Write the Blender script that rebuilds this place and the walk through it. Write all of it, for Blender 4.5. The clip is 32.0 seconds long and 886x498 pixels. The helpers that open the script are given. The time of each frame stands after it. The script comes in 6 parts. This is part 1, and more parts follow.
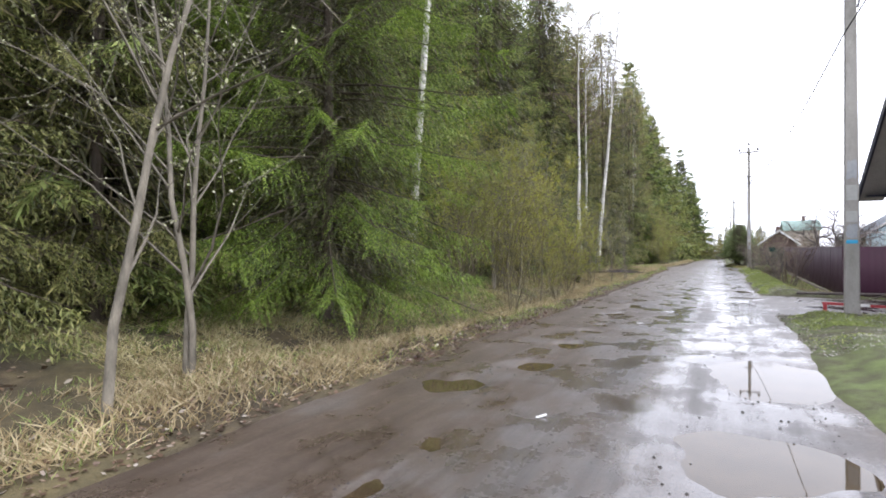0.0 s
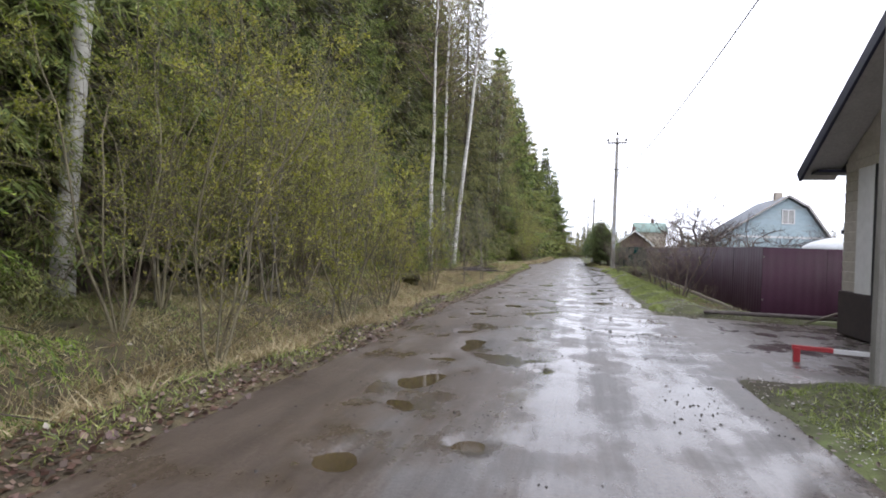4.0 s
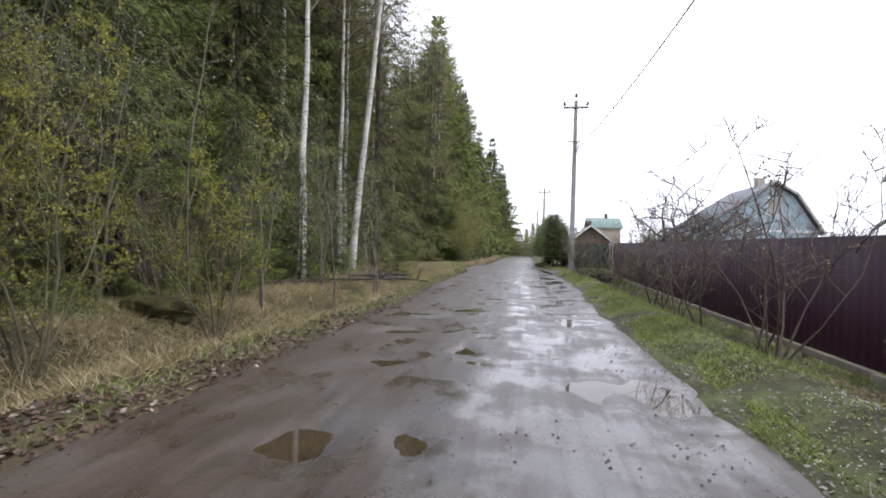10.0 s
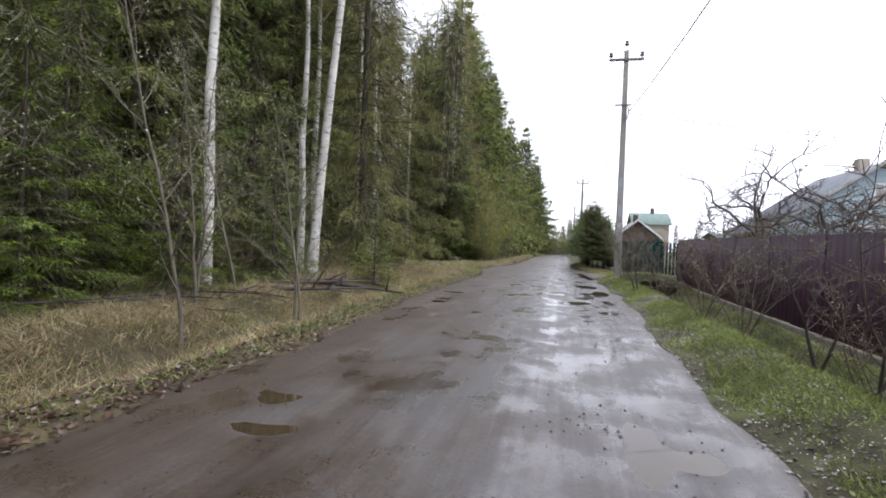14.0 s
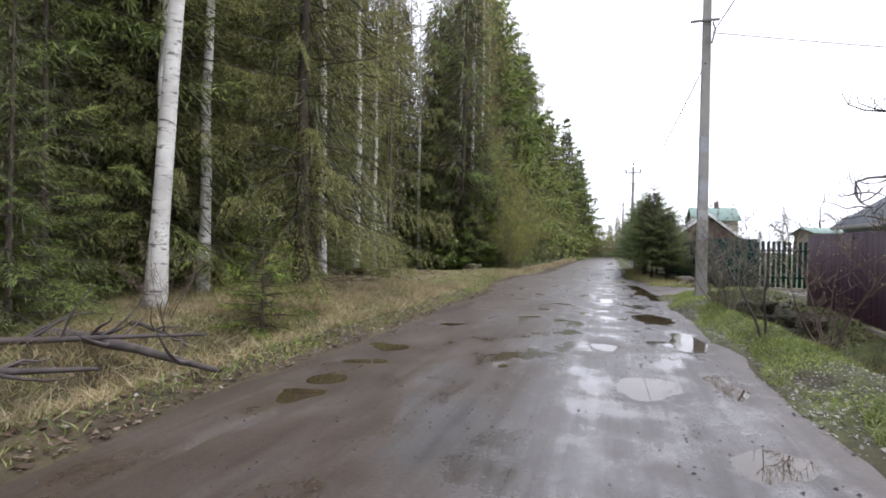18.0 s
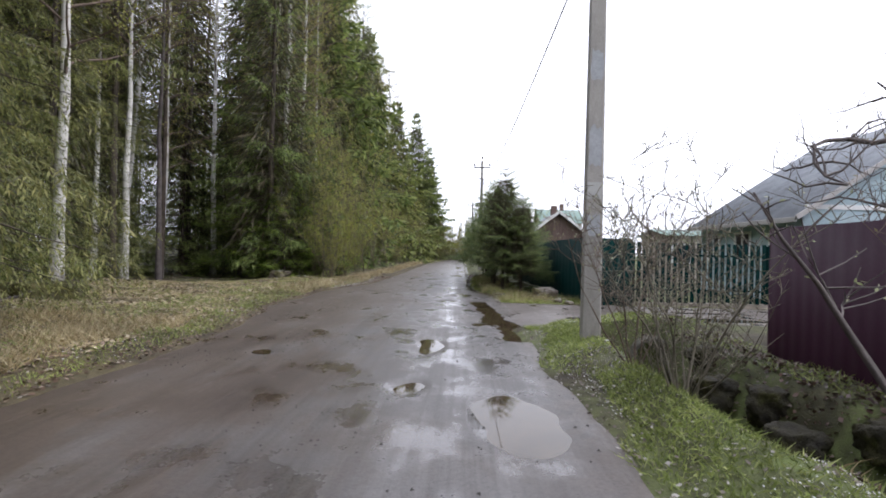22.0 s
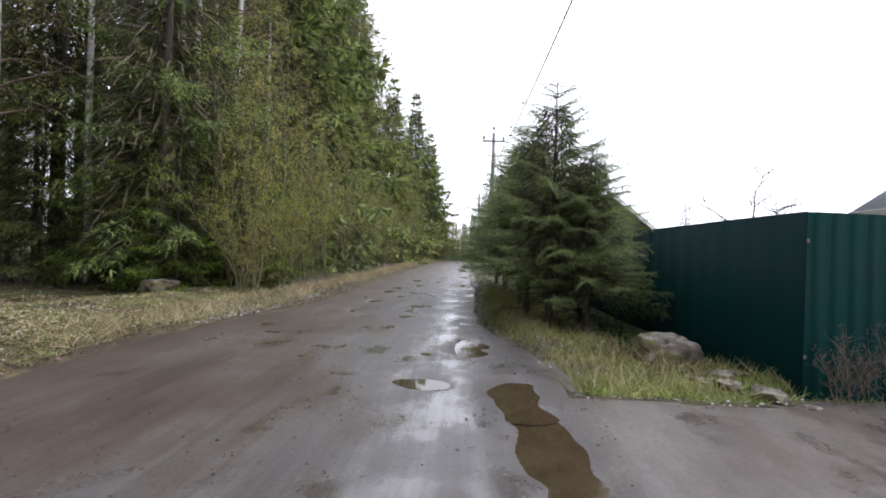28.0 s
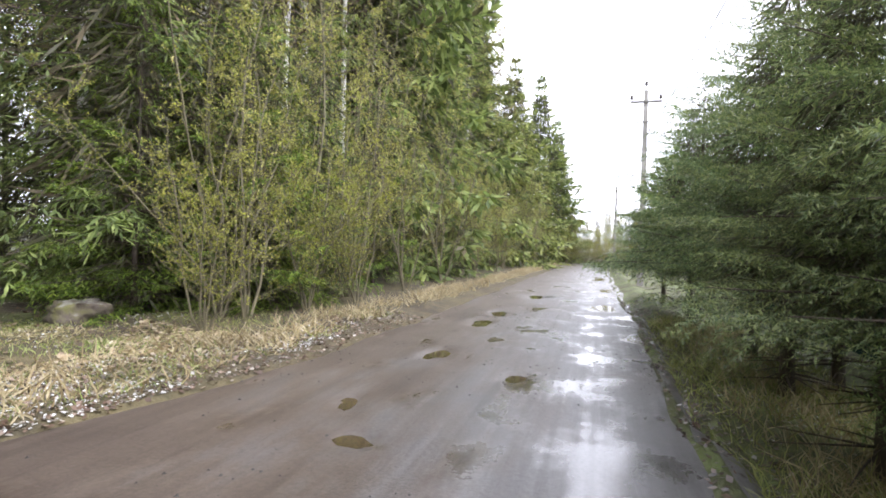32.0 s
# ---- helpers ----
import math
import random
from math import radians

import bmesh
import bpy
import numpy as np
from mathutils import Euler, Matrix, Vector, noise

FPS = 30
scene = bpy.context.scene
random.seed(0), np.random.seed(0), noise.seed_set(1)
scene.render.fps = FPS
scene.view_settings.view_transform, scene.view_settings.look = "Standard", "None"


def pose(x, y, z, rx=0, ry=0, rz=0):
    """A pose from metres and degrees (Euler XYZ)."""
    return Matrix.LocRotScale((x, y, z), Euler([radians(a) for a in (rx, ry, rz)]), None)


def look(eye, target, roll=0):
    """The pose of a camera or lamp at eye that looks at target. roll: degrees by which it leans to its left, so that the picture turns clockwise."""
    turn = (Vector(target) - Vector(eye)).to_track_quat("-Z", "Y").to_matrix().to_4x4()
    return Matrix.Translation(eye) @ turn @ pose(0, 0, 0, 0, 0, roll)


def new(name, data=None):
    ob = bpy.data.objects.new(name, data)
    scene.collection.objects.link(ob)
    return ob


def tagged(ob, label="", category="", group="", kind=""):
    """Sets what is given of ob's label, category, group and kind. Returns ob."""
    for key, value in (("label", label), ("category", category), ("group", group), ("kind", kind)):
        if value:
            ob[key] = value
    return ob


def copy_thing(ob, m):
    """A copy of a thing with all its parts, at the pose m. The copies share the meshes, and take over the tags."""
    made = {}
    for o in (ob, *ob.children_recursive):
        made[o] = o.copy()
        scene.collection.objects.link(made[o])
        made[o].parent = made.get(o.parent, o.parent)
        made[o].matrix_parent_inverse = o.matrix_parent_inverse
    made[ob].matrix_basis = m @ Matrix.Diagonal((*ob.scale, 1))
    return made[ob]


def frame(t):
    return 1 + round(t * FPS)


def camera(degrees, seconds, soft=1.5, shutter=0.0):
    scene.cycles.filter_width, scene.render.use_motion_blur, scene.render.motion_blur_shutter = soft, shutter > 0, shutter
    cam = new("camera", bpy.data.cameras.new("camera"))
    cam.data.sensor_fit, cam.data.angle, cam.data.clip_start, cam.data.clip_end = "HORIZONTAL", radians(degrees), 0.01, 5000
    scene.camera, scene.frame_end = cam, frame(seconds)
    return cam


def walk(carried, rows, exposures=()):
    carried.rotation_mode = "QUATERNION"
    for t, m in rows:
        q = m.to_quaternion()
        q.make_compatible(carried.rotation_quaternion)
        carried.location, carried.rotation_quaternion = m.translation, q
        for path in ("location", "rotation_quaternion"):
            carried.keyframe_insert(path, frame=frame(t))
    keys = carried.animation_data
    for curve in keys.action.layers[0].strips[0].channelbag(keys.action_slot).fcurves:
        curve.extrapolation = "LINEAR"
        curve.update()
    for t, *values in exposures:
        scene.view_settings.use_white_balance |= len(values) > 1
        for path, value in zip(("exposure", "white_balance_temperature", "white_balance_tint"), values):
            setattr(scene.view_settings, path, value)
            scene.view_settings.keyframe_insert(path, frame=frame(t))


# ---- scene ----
LENS = 81.3
cam = camera(LENS, 32.0, soft=1.8)


def eye(x, y, z, yaw, pitch, roll):
    """A camera pose: yaw to the left of +y, pitch up, roll as look() takes it, in degrees."""
    a, b = radians(yaw), radians(pitch)
    e = Vector((x, y, z))
    return look(e, e + Vector((-math.sin(a) * math.cos(b), math.cos(a) * math.cos(b), math.sin(b))), roll)


PATH = [
    (0, eye(1.264, -0.071, 1.349, 28.30, 0.38, -0.01)),
    (0.5, eye(1.104, 0.776, 1.344, 28.55, 0.43, -0.12)),
    (1, eye(0.935, 1.674, 1.348, 28.46, 0.28, 0.03)),
    (1.5, eye(0.752, 2.492, 1.364, 27.11, 0.34, -0.06)),
    (2, eye(0.688, 3.431, 1.352, 23.70, 0.38, -0.08)),
    (2.5, eye(0.630, 4.567, 1.305, 20.64, 0.27, 0.46)),
    (3, eye(0.671, 5.579, 1.262, 17.57, 0.17, 0.86)),
    (3.5, eye(0.650, 6.338, 1.287, 15.31, -0.20, 1.75)),
    (5.5, eye(0.546, 9.183, 1.293, 13.01, -0.14, 1.74)),
    (6, eye(0.595, 9.915, 1.293, 12.44, 0.03, 1.38)),
    (6.5, eye(0.599, 10.586, 1.274, 11.40, 0.10, 1.45)),
    (7, eye(0.641, 11.318, 1.276, 9.31, 0.16, 1.22)),
    (7.5, eye(0.626, 12.042, 1.309, 8.81, 0.01, 1.39)),
    (8, eye(0.619, 12.738, 1.325, 8.56, -0.06, 1.42)),
    (8.5, eye(0.614, 13.502, 1.308, 8.61, -0.11, 1.48)),
    (9, eye(0.642, 14.234, 1.299, 8.74, -0.19, 1.53)),
    (9.5, eye(0.651, 15.085, 1.296, 8.84, -0.33, 1.97)),
    (10, eye(0.682, 15.910, 1.271, 8.93, -0.24, 1.76)),
    (10.5, eye(0.667, 16.720, 1.256, 9.05, -0.32, 1.94)),
    (11, eye(0.665, 17.488, 1.262, 9.64, -0.35, 2.04)),
    (11.5, eye(0.684, 18.268, 1.246, 9.98, -0.43, 2.19)),
    (12, eye(0.691, 19.009, 1.245, 10.14, -0.45, 2.24)),
    (12.5, eye(0.723, 19.768, 1.242, 10.23, -0.54, 2.42)),
    (13, eye(0.714, 20.476, 1.253, 11.10, -0.65, 2.45)),
    (13.5, eye(0.786, 21.188, 1.257, 11.86, -0.78, 2.44)),
    (14, eye(0.923, 21.930, 1.252, 12.88, -0.67, 2.29)),
    (14.5, eye(1.075, 22.733, 1.242, 13.37, -0.67, 2.36)),
    (16.5, eye(1.217, 26.469, 1.346, 16.15, -0.33, 0.91)),
    (17, eye(1.137, 27.379, 1.341, 17.26, -0.35, 0.95)),
    (17.5, eye(1.059, 28.231, 1.320, 17.54, -0.36, 0.94)),
    (18, eye(0.937, 29.048, 1.305, 17.79, -0.36, 1.21)),
    (18.5, eye(0.851, 29.841, 1.303, 18.23, -0.46, 1.48)),
    (19, eye(0.849, 30.719, 1.319, 18.36, -0.52, 1.37)),
    (19.5, eye(0.891, 31.697, 1.313, 14.91, -0.31, 1.42)),
    (20, eye(0.977, 32.609, 1.286, 6.51, -0.05, 1.35)),
    (20.5, eye(0.973, 33.348, 1.267, 2.92, 0.22, 1.34)),
    (21, eye(1.051, 34.081, 1.276, 2.24, 0.19, 1.58)),
    (21.5, eye(1.145, 34.857, 1.282, 2.05, 0.26, 1.57)),
    (22, eye(1.299, 35.694, 1.317, 1.98, 0.24, 1.49)),
    (22.5, eye(1.338, 36.456, 1.324, 2.12, 0.25, 1.47)),
    (23, eye(1.368, 37.313, 1.314, 2.66, 0.27, 1.58)),
    (23.5, eye(1.359, 38.161, 1.318, 4.22, 0.25, 1.57)),
    (24, eye(1.335, 38.773, 1.314, 4.96, 0.16, 1.57)),
    (24.5, eye(1.282, 39.504, 1.283, 5.62, 0.18, 1.78)),
    (26.5, eye(1.224, 42.089, 1.311, 5.23, -0.01, 2.03)),
    (27, eye(1.266, 42.909, 1.298, 4.57, 0.11, 2.08)),
    (27.5, eye(1.283, 43.733, 1.296, 3.33, 0.17, 2.07)),
    (28, eye(1.300, 44.509, 1.291, 2.46, 0.12, 1.90)),
    (28.5, eye(1.256, 45.277, 1.295, 2.40, 0.07, 1.94)),
    (29, eye(1.230, 46.147, 1.283, 3.02, 0.14, 2.05)),
    (29.5, eye(1.237, 46.980, 1.299, 3.98, 0.06, 1.94)),
    (30, eye(1.210, 47.868, 1.290, 5.79, 0.09, 2.04)),
    (30.5, eye(1.202, 48.727, 1.302, 7.09, 0.00, 2.06)),
    (31, eye(1.119, 49.522, 1.315, 9.12, -0.07, 2.12)),
    (31.5, eye(1.075, 50.419, 1.319, 11.76, -0.07, 2.09)),
    (32, eye(0.910, 51.245, 1.269, 16.45, -0.10, 1.91)),
]
walk(cam, PATH, exposures=[(0, 0.6), (2, 0.55), (3.5, 0.35), (6, 0.05), (8, 0.05), (14, 0.05), (17, 0.18), (21, 0.14), (24, 0.08), (27, 0.1), (29, 0.32), (30, 0.58), (31, 0.96), (32, 1.15)])

# ---- world and light: overcast spring day ----
world = bpy.data.worlds.new("overcast_sky")
scene.world = world
world.use_nodes = True
wn, wl = world.node_tree.nodes, world.node_tree.links
bg = wn["Background"]
sky = wn.new("ShaderNodeTexSky")
sky.sky_type, sky.sun_disc = "NISHITA", False
sky.sun_elevation, sky.sun_rotation = radians(48), radians(40)
sky.air_density, sky.dust_density, sky.ozone_density = 1.0, 6.0, 1.0
cover = wn.new("ShaderNodeMix")
cover.data_type = "RGBA"
cover.inputs[0].default_value = 0.93
cloud = wn.new("ShaderNodeTexNoise")
cloud.inputs["Scale"].default_value = 2.2
cloud.inputs["Detail"].default_value = 4
ramp = wn.new("ShaderNodeValToRGB")
ramp.color_ramp.elements[0].position, ramp.color_ramp.elements[0].color = 0.3, (11.1, 11.4, 13.2, 1)
ramp.color_ramp.elements[1].position, ramp.color_ramp.elements[1].color = 0.75, (13.1, 13.4, 15.2, 1)
wl.new(cloud.outputs["Fac"], ramp.inputs["Fac"])
wl.new(sky.outputs[0], cover.inputs["A"])
wl.new(ramp.outputs["Color"], cover.inputs["B"])
wl.new(cover.outputs["Result"], bg.inputs["Color"])
bg.inputs["Strength"].default_value = 0.14

sun = new("sun", bpy.data.lights.new("sun", "SUN"))
sun.data.energy, sun.data.angle, sun.data.color = 1.2, radians(20), (1.0, 0.98, 0.95)
sun.matrix_world = look((30, 25, 45), (0, 40, 0))


# ---- materials ----
def mat(name, build):
    m = bpy.data.materials.new(name)
    m.use_nodes = True
    nt = m.node_tree
    p = nt.nodes["Principled BSDF"]
    build(nt, p)
    return m


def node(nt, kind, **sets):
    n = nt.nodes.new(kind)
    for k, v in sets.items():
        n.inputs[k.replace("_", " ")].default_value = v
    return n


def coords(nt, scale=(1, 1, 1), world_space=False):
    mp = nt.nodes.new("ShaderNodeMapping")
    mp.inputs["Scale"].default_value = scale
    if world_space:
        nt.links.new(nt.nodes.new("ShaderNodeNewGeometry").outputs["Position"], mp.inputs["Vector"])
    else:
        nt.links.new(nt.nodes.new("ShaderNodeTexCoord").outputs["Object"], mp.inputs["Vector"])
    return mp.outputs["Vector"]


def noise_tex(nt, vec, scale, detail=4, rough=0.6):
    n = node(nt, "ShaderNodeTexNoise", Scale=scale, Detail=detail, Roughness=rough)
    nt.links.new(vec, n.inputs["Vector"])
    return n.outputs["Fac"]


def ramp_of(nt, fac, stops):
    r = nt.nodes.new("ShaderNodeValToRGB")
    els = r.color_ramp.elements
    while len(els) < len(stops):
        els.new(0.5)
    for e, (pos, col) in zip(els, stops):
        e.position, e.color = pos, (*col, 1)
    nt.links.new(fac, r.inputs["Fac"])
    return r.outputs["Color"]


def mixed(nt, fac, a, b, blend="MIX"):
    m = nt.nodes.new("ShaderNodeMix")
    m.data_type, m.blend_type = "RGBA", blend
    for sock, v in ((m.inputs[0], fac), (m.inputs["A"], a), (m.inputs["B"], b)):
        if isinstance(v, (int, float)):
            sock.default_value = v
        elif isinstance(v, tuple):
            sock.default_value = (*v, 1)
        else:
            nt.links.new(v, sock)
    return m.outputs["Result"]


def maprange(nt, v, a, b, c, d):
    m = nt.nodes.new("ShaderNodeMapRange")
    nt.links.new(v, m.inputs["Value"])
    for k, x in zip(("From Min", "From Max", "To Min", "To Max"), (a, b, c, d)):
        m.inputs[k].default_value = x
    return m.outputs["Result"]


def bumped(nt, p, height, strength=0.4, dist=0.02):
    b = node(nt, "ShaderNodeBump", Strength=strength, Distance=dist)
    nt.links.new(height, b.inputs["Height"])
    nt.links.new(b.outputs["Normal"], p.inputs["Normal"])


def surface(name, stops, scale=3.0, rough=(0.7, 0.95), stretch=(1, 1, 1), fine=40, bump=0.3, metal=0.0, stain=None, dist=0.01, world_space=False, spec=0.4):
    """A weathered surface: large blotches and fine grain, both in true size."""
    def build(nt, p):
        v = coords(nt, stretch, world_space)
        big, small = noise_tex(nt, v, scale, 5), noise_tex(nt, v, fine, 3)
        col = ramp_of(nt, big, stops)
        col = mixed(nt, 0.35, col, ramp_of(nt, small, [(0.3, (0.45, 0.45, 0.45)), (0.7, (1, 1, 1))]), "MULTIPLY")
        if stain:
            s = noise_tex(nt, v, scale * 0.35, 6, 0.7)
            f = maprange(nt, s, 0.52, 0.68, 0, 0.85)
            col = mixed(nt, f, col, stain)
        nt.links.new(col, p.inputs["Base Color"])
        nt.links.new(maprange(nt, big, 0.3, 0.7, *rough), p.inputs["Roughness"])
        p.inputs["Metallic"].default_value = metal
        p.inputs["Specular IOR Level"].default_value = spec
        bumped(nt, p, small, bump, dist)
    return mat(name, build)


def foliage(name, stops, glow=0.3, patch=(0.65, 1.3), rough=0.55):
    """Leaves and needles: colour varies leaf by leaf and clump by clump, light passes through."""
    def build(nt, p):
        g = nt.nodes.new("ShaderNodeNewGeometry")
        col = ramp_of(nt, g.outputs["Random Per Island"], stops)
        clump = noise_tex(nt, coords(nt), 0.9, 3)
        val = nt.nodes.new("ShaderNodeHueSaturation")
        nt.links.new(col, val.inputs["Color"])
        nt.links.new(maprange(nt, clump, 0.3, 0.7, *patch), val.inputs["Value"])
        info = nt.nodes.new("ShaderNodeObjectInfo")
        nt.links.new(maprange(nt, info.outputs["Random"], 0, 1, 0.485, 0.515), val.inputs["Hue"])
        c = val.outputs["Color"]
        nt.links.new(c, p.inputs["Base Color"])
        p.inputs["Roughness"].default_value = rough
        tl = nt.nodes.new("ShaderNodeBsdfTranslucent")
        nt.links.new(c, tl.inputs["Color"])
        mx = nt.nodes.new("ShaderNodeMixShader")
        mx.inputs[0].default_value = glow
        out = nt.nodes["Material Output"]
        nt.links.new(p.outputs[0], mx.inputs[1])
        nt.links.new(tl.outputs[0], mx.inputs[2])
        nt.links.new(mx.outputs[0], out.inputs["Surface"])
    return mat(name, build)


def summed(nt, a, b, factor=1.0):
    """a plus b times factor."""
    m = nt.nodes.new("ShaderNodeMath")
    m.operation = "MULTIPLY_ADD"
    nt.links.new(b, m.inputs[0])
    m.inputs[1].default_value = factor
    nt.links.new(a, m.inputs[2])
    return m.outputs[0]


def build_road(nt, p):
    """Wet dirt: brown mud to the left, grey wheel tracks with a film of water to the right, gritty shoulders."""
    v = coords(nt, (1, 1, 1), True)
    big, mid, grit, fine = noise_tex(nt, v, 0.55, 5), noise_tex(nt, v, 5, 6, 0.7), noise_tex(nt, v, 38, 4, 0.7), noise_tex(nt, v, 110, 3)
    lanes = noise_tex(nt, coords(nt, (1, 0.1, 1), True), 2.6, 5)
    ruts = noise_tex(nt, coords(nt, (11, 0.22, 1), True), 1.0, 5, 0.7)
    damp = noise_tex(nt, coords(nt, (1, 0.4, 1), True), 1.2, 7, 0.68)
    pools = noise_tex(nt, coords(nt, (1, 0.8, 1), True), 1.5, 6, 0.6)
    sep = nt.nodes.new("ShaderNodeSeparateXYZ")
    nt.links.new(v, sep.inputs[0])
    grey = ramp_of(nt, lanes, [(0.3, (0.070, 0.064, 0.062)), (0.5, (0.102, 0.095, 0.094)), (0.7, (0.145, 0.138, 0.138))])
    brown = ramp_of(nt, damp, [(0.32, (0.055, 0.039, 0.030)), (0.52, (0.090, 0.068, 0.053)), (0.7, (0.135, 0.110, 0.092))])
    side = summed(nt, maprange(nt, sep.outputs["X"], -1.6, 1.2, 0.95, 0.0), maprange(nt, damp, 0.36, 0.64, 0.45, -0.45))
    col = mixed(nt, maprange(nt, side, 0.15, 0.75, 0, 1), grey, brown)
    col = mixed(nt, maprange(nt, big, 0.5, 0.68, 0, 0.5), col, (0.085, 0.066, 0.055))
    col = mixed(nt, 0.6, col, ramp_of(nt, ruts, [(0.35, (0.62, 0.60, 0.58)), (0.5, (1, 1, 1)), (0.66, (1.25, 1.25, 1.26))]), "MULTIPLY")
    col = mixed(nt, 0.55, col, ramp_of(nt, grit, [(0.34, (0.45, 0.43, 0.42)), (0.52, (1, 1, 1)), (0.7, (1.3, 1.28, 1.26))]), "MULTIPLY")
    col = mixed(nt, 0.4, col, ramp_of(nt, fine, [(0.3, (0.5, 0.5, 0.5)), (0.65, (1.15, 1.14, 1.13))]), "MULTIPLY")
    shoulder = summed(nt, sep.outputs["X"], maprange(nt, mid, 0.25, 0.75, -0.35, 0.35))
    col = mixed(nt, maprange(nt, shoulder, 2.05, 2.45, 0, 0.8), col, mixed(nt, 0.6, ramp_of(nt, damp, [(0.35, (0.062, 0.046, 0.038)), (0.5, (0.115, 0.095, 0.083)), (0.66, (0.18, 0.158, 0.145))]), ramp_of(nt, grit, [(0.34, (0.4, 0.38, 0.36)), (0.55, (1, 1, 1)), (0.72, (1.6, 1.55, 1.5))]), "MULTIPLY"))
    nt.links.new(col, p.inputs["Base Color"])
    film = maprange(nt, sep.outputs["X"], -0.9, 0.7, 0.0, 0.36)
    film = summed(nt, film, maprange(nt, sep.outputs["X"], 1.95, 2.5, 0.0, 1.0), -0.45)
    film = summed(nt, film, maprange(nt, sep.outputs["X"], 2.7, 3.6, 0.0, 0.36))
    film = summed(nt, film, maprange(nt, sep.outputs["Y"], 9, 52, 0.0, -0.26))
    film = summed(nt, film, maprange(nt, pools, 0.3, 0.7, -0.6, 0.6))
    film = summed(nt, film, maprange(nt, lanes, 0.3, 0.7, -0.2, 0.2))
    film = summed(nt, film, maprange(nt, ruts, 0.3, 0.7, -0.1, 0.1))
    film = summed(nt, film, maprange(nt, grit, 0.35, 0.75, 0.06, -0.12))
    nt.links.new(maprange(nt, film, 0.0, 0.5, 0.47, 0.08), p.inputs["Roughness"])
    p.inputs["Specular IOR Level"].default_value = 0.6
    h = mixed(nt, 0.4, mixed(nt, 0.55, noise_tex(nt, v, 14, 6, 0.7), grit), ruts)
    b = node(nt, "ShaderNodeBump", Distance=0.012)
    nt.links.new(maprange(nt, film, 0.05, 0.5, 0.6, 0.12), b.inputs["Strength"])
    nt.links.new(h, b.inputs["Height"])
    nt.links.new(b.outputs["Normal"], p.inputs["Normal"])


def build_ground(nt, p):
    v = coords(nt, (1, 1, 1), True)
    big, mid, fine = noise_tex(nt, v, 0.5, 5), noise_tex(nt, v, 4, 6), noise_tex(nt, v, 60, 3)
    sep = nt.nodes.new("ShaderNodeSeparateXYZ")
    nt.links.new(v, sep.inputs[0])
    earth = ramp_of(nt, mid, [(0.3, (0.028, 0.020, 0.014)), (0.55, (0.06, 0.043, 0.028)), (0.75, (0.11, 0.083, 0.05))])
    moss = ramp_of(nt, mid, [(0.3, (0.05, 0.06, 0.02)), (0.7, (0.12, 0.13, 0.04))])
    straw = ramp_of(nt, mid, [(0.3, (0.05, 0.042, 0.02)), (0.7, (0.15, 0.12, 0.055))])
    green = ramp_of(nt, mid, [(0.3, (0.075, 0.08, 0.035)), (0.7, (0.15, 0.20, 0.055))])
    left = mixed(nt, maprange(nt, big, 0.42, 0.6, 0, 1), earth, moss)
    strip = maprange(nt, sep.outputs["X"], -6.5, -4.5, 0, 1)
    left = mixed(nt, strip, left, mixed(nt, maprange(nt, big, 0.35, 0.6, 0.2, 0.9), earth, straw))
    right = mixed(nt, maprange(nt, big, 0.35, 0.62, 0.1, 0.9), earth, green)
    col = mixed(nt, maprange(nt, sep.outputs["X"], -0.3, 0.3, 0, 1), left, right)
    col = mixed(nt, 0.45, col, ramp_of(nt, fine, [(0.3, (0.35, 0.35, 0.35)), (0.7, (1.1, 1.1, 1.1))]), "MULTIPLY")
    nt.links.new(col, p.inputs["Base Color"])
    p.inputs["Roughness"].default_value = 0.9
    bumped(nt, p, mixed(nt, 0.5, mid, fine), 0.7, 0.03)


def build_water(nt, p):
    v = coords(nt, (1, 1, 1), True)
    nt.links.new(ramp_of(nt, noise_tex(nt, v, 3, 4), [(0.35, (0.045, 0.032, 0.018)), (0.65, (0.07, 0.050, 0.030))]), p.inputs["Base Color"])
    p.inputs["Roughness"].default_value = 0.03
    p.inputs["IOR"].default_value = 1.45
    bumped(nt, p, noise_tex(nt, v, 12, 2), 0.02, 0.004)


def build_birch_bark(nt, p):
    v = coords(nt, (2.2, 2.2, 9))
    marks = noise_tex(nt, v, 1.6, 5, 0.7)
    soft = noise_tex(nt, coords(nt), 2.0, 4)
    white = ramp_of(nt, soft, [(0.3, (0.42, 0.40, 0.37)), (0.7, (0.72, 0.70, 0.66))])
    col = mixed(nt, maprange(nt, marks, 0.55, 0.64, 0, 0.92), white, (0.06, 0.05, 0.045))
    sep = nt.nodes.new("ShaderNodeSeparateXYZ")
    nt.links.new(coords(nt), sep.inputs[0])
    foot = nt.nodes.new("ShaderNodeMath")
    foot.operation = "MULTIPLY"
    nt.links.new(maprange(nt, sep.outputs["Z"], 0.0, 0.9, 1, 0), foot.inputs[0])
    nt.links.new(maprange(nt, noise_tex(nt, coords(nt), 6, 4), 0.35, 0.6, 0, 1), foot.inputs[1])
    col = mixed(nt, foot.outputs[0], col, (0.10, 0.085, 0.07))
    nt.links.new(col, p.inputs["Base Color"])
    p.inputs["Roughness"].default_value = 0.75
    bumped(nt, p, marks, 0.4, 0.01)


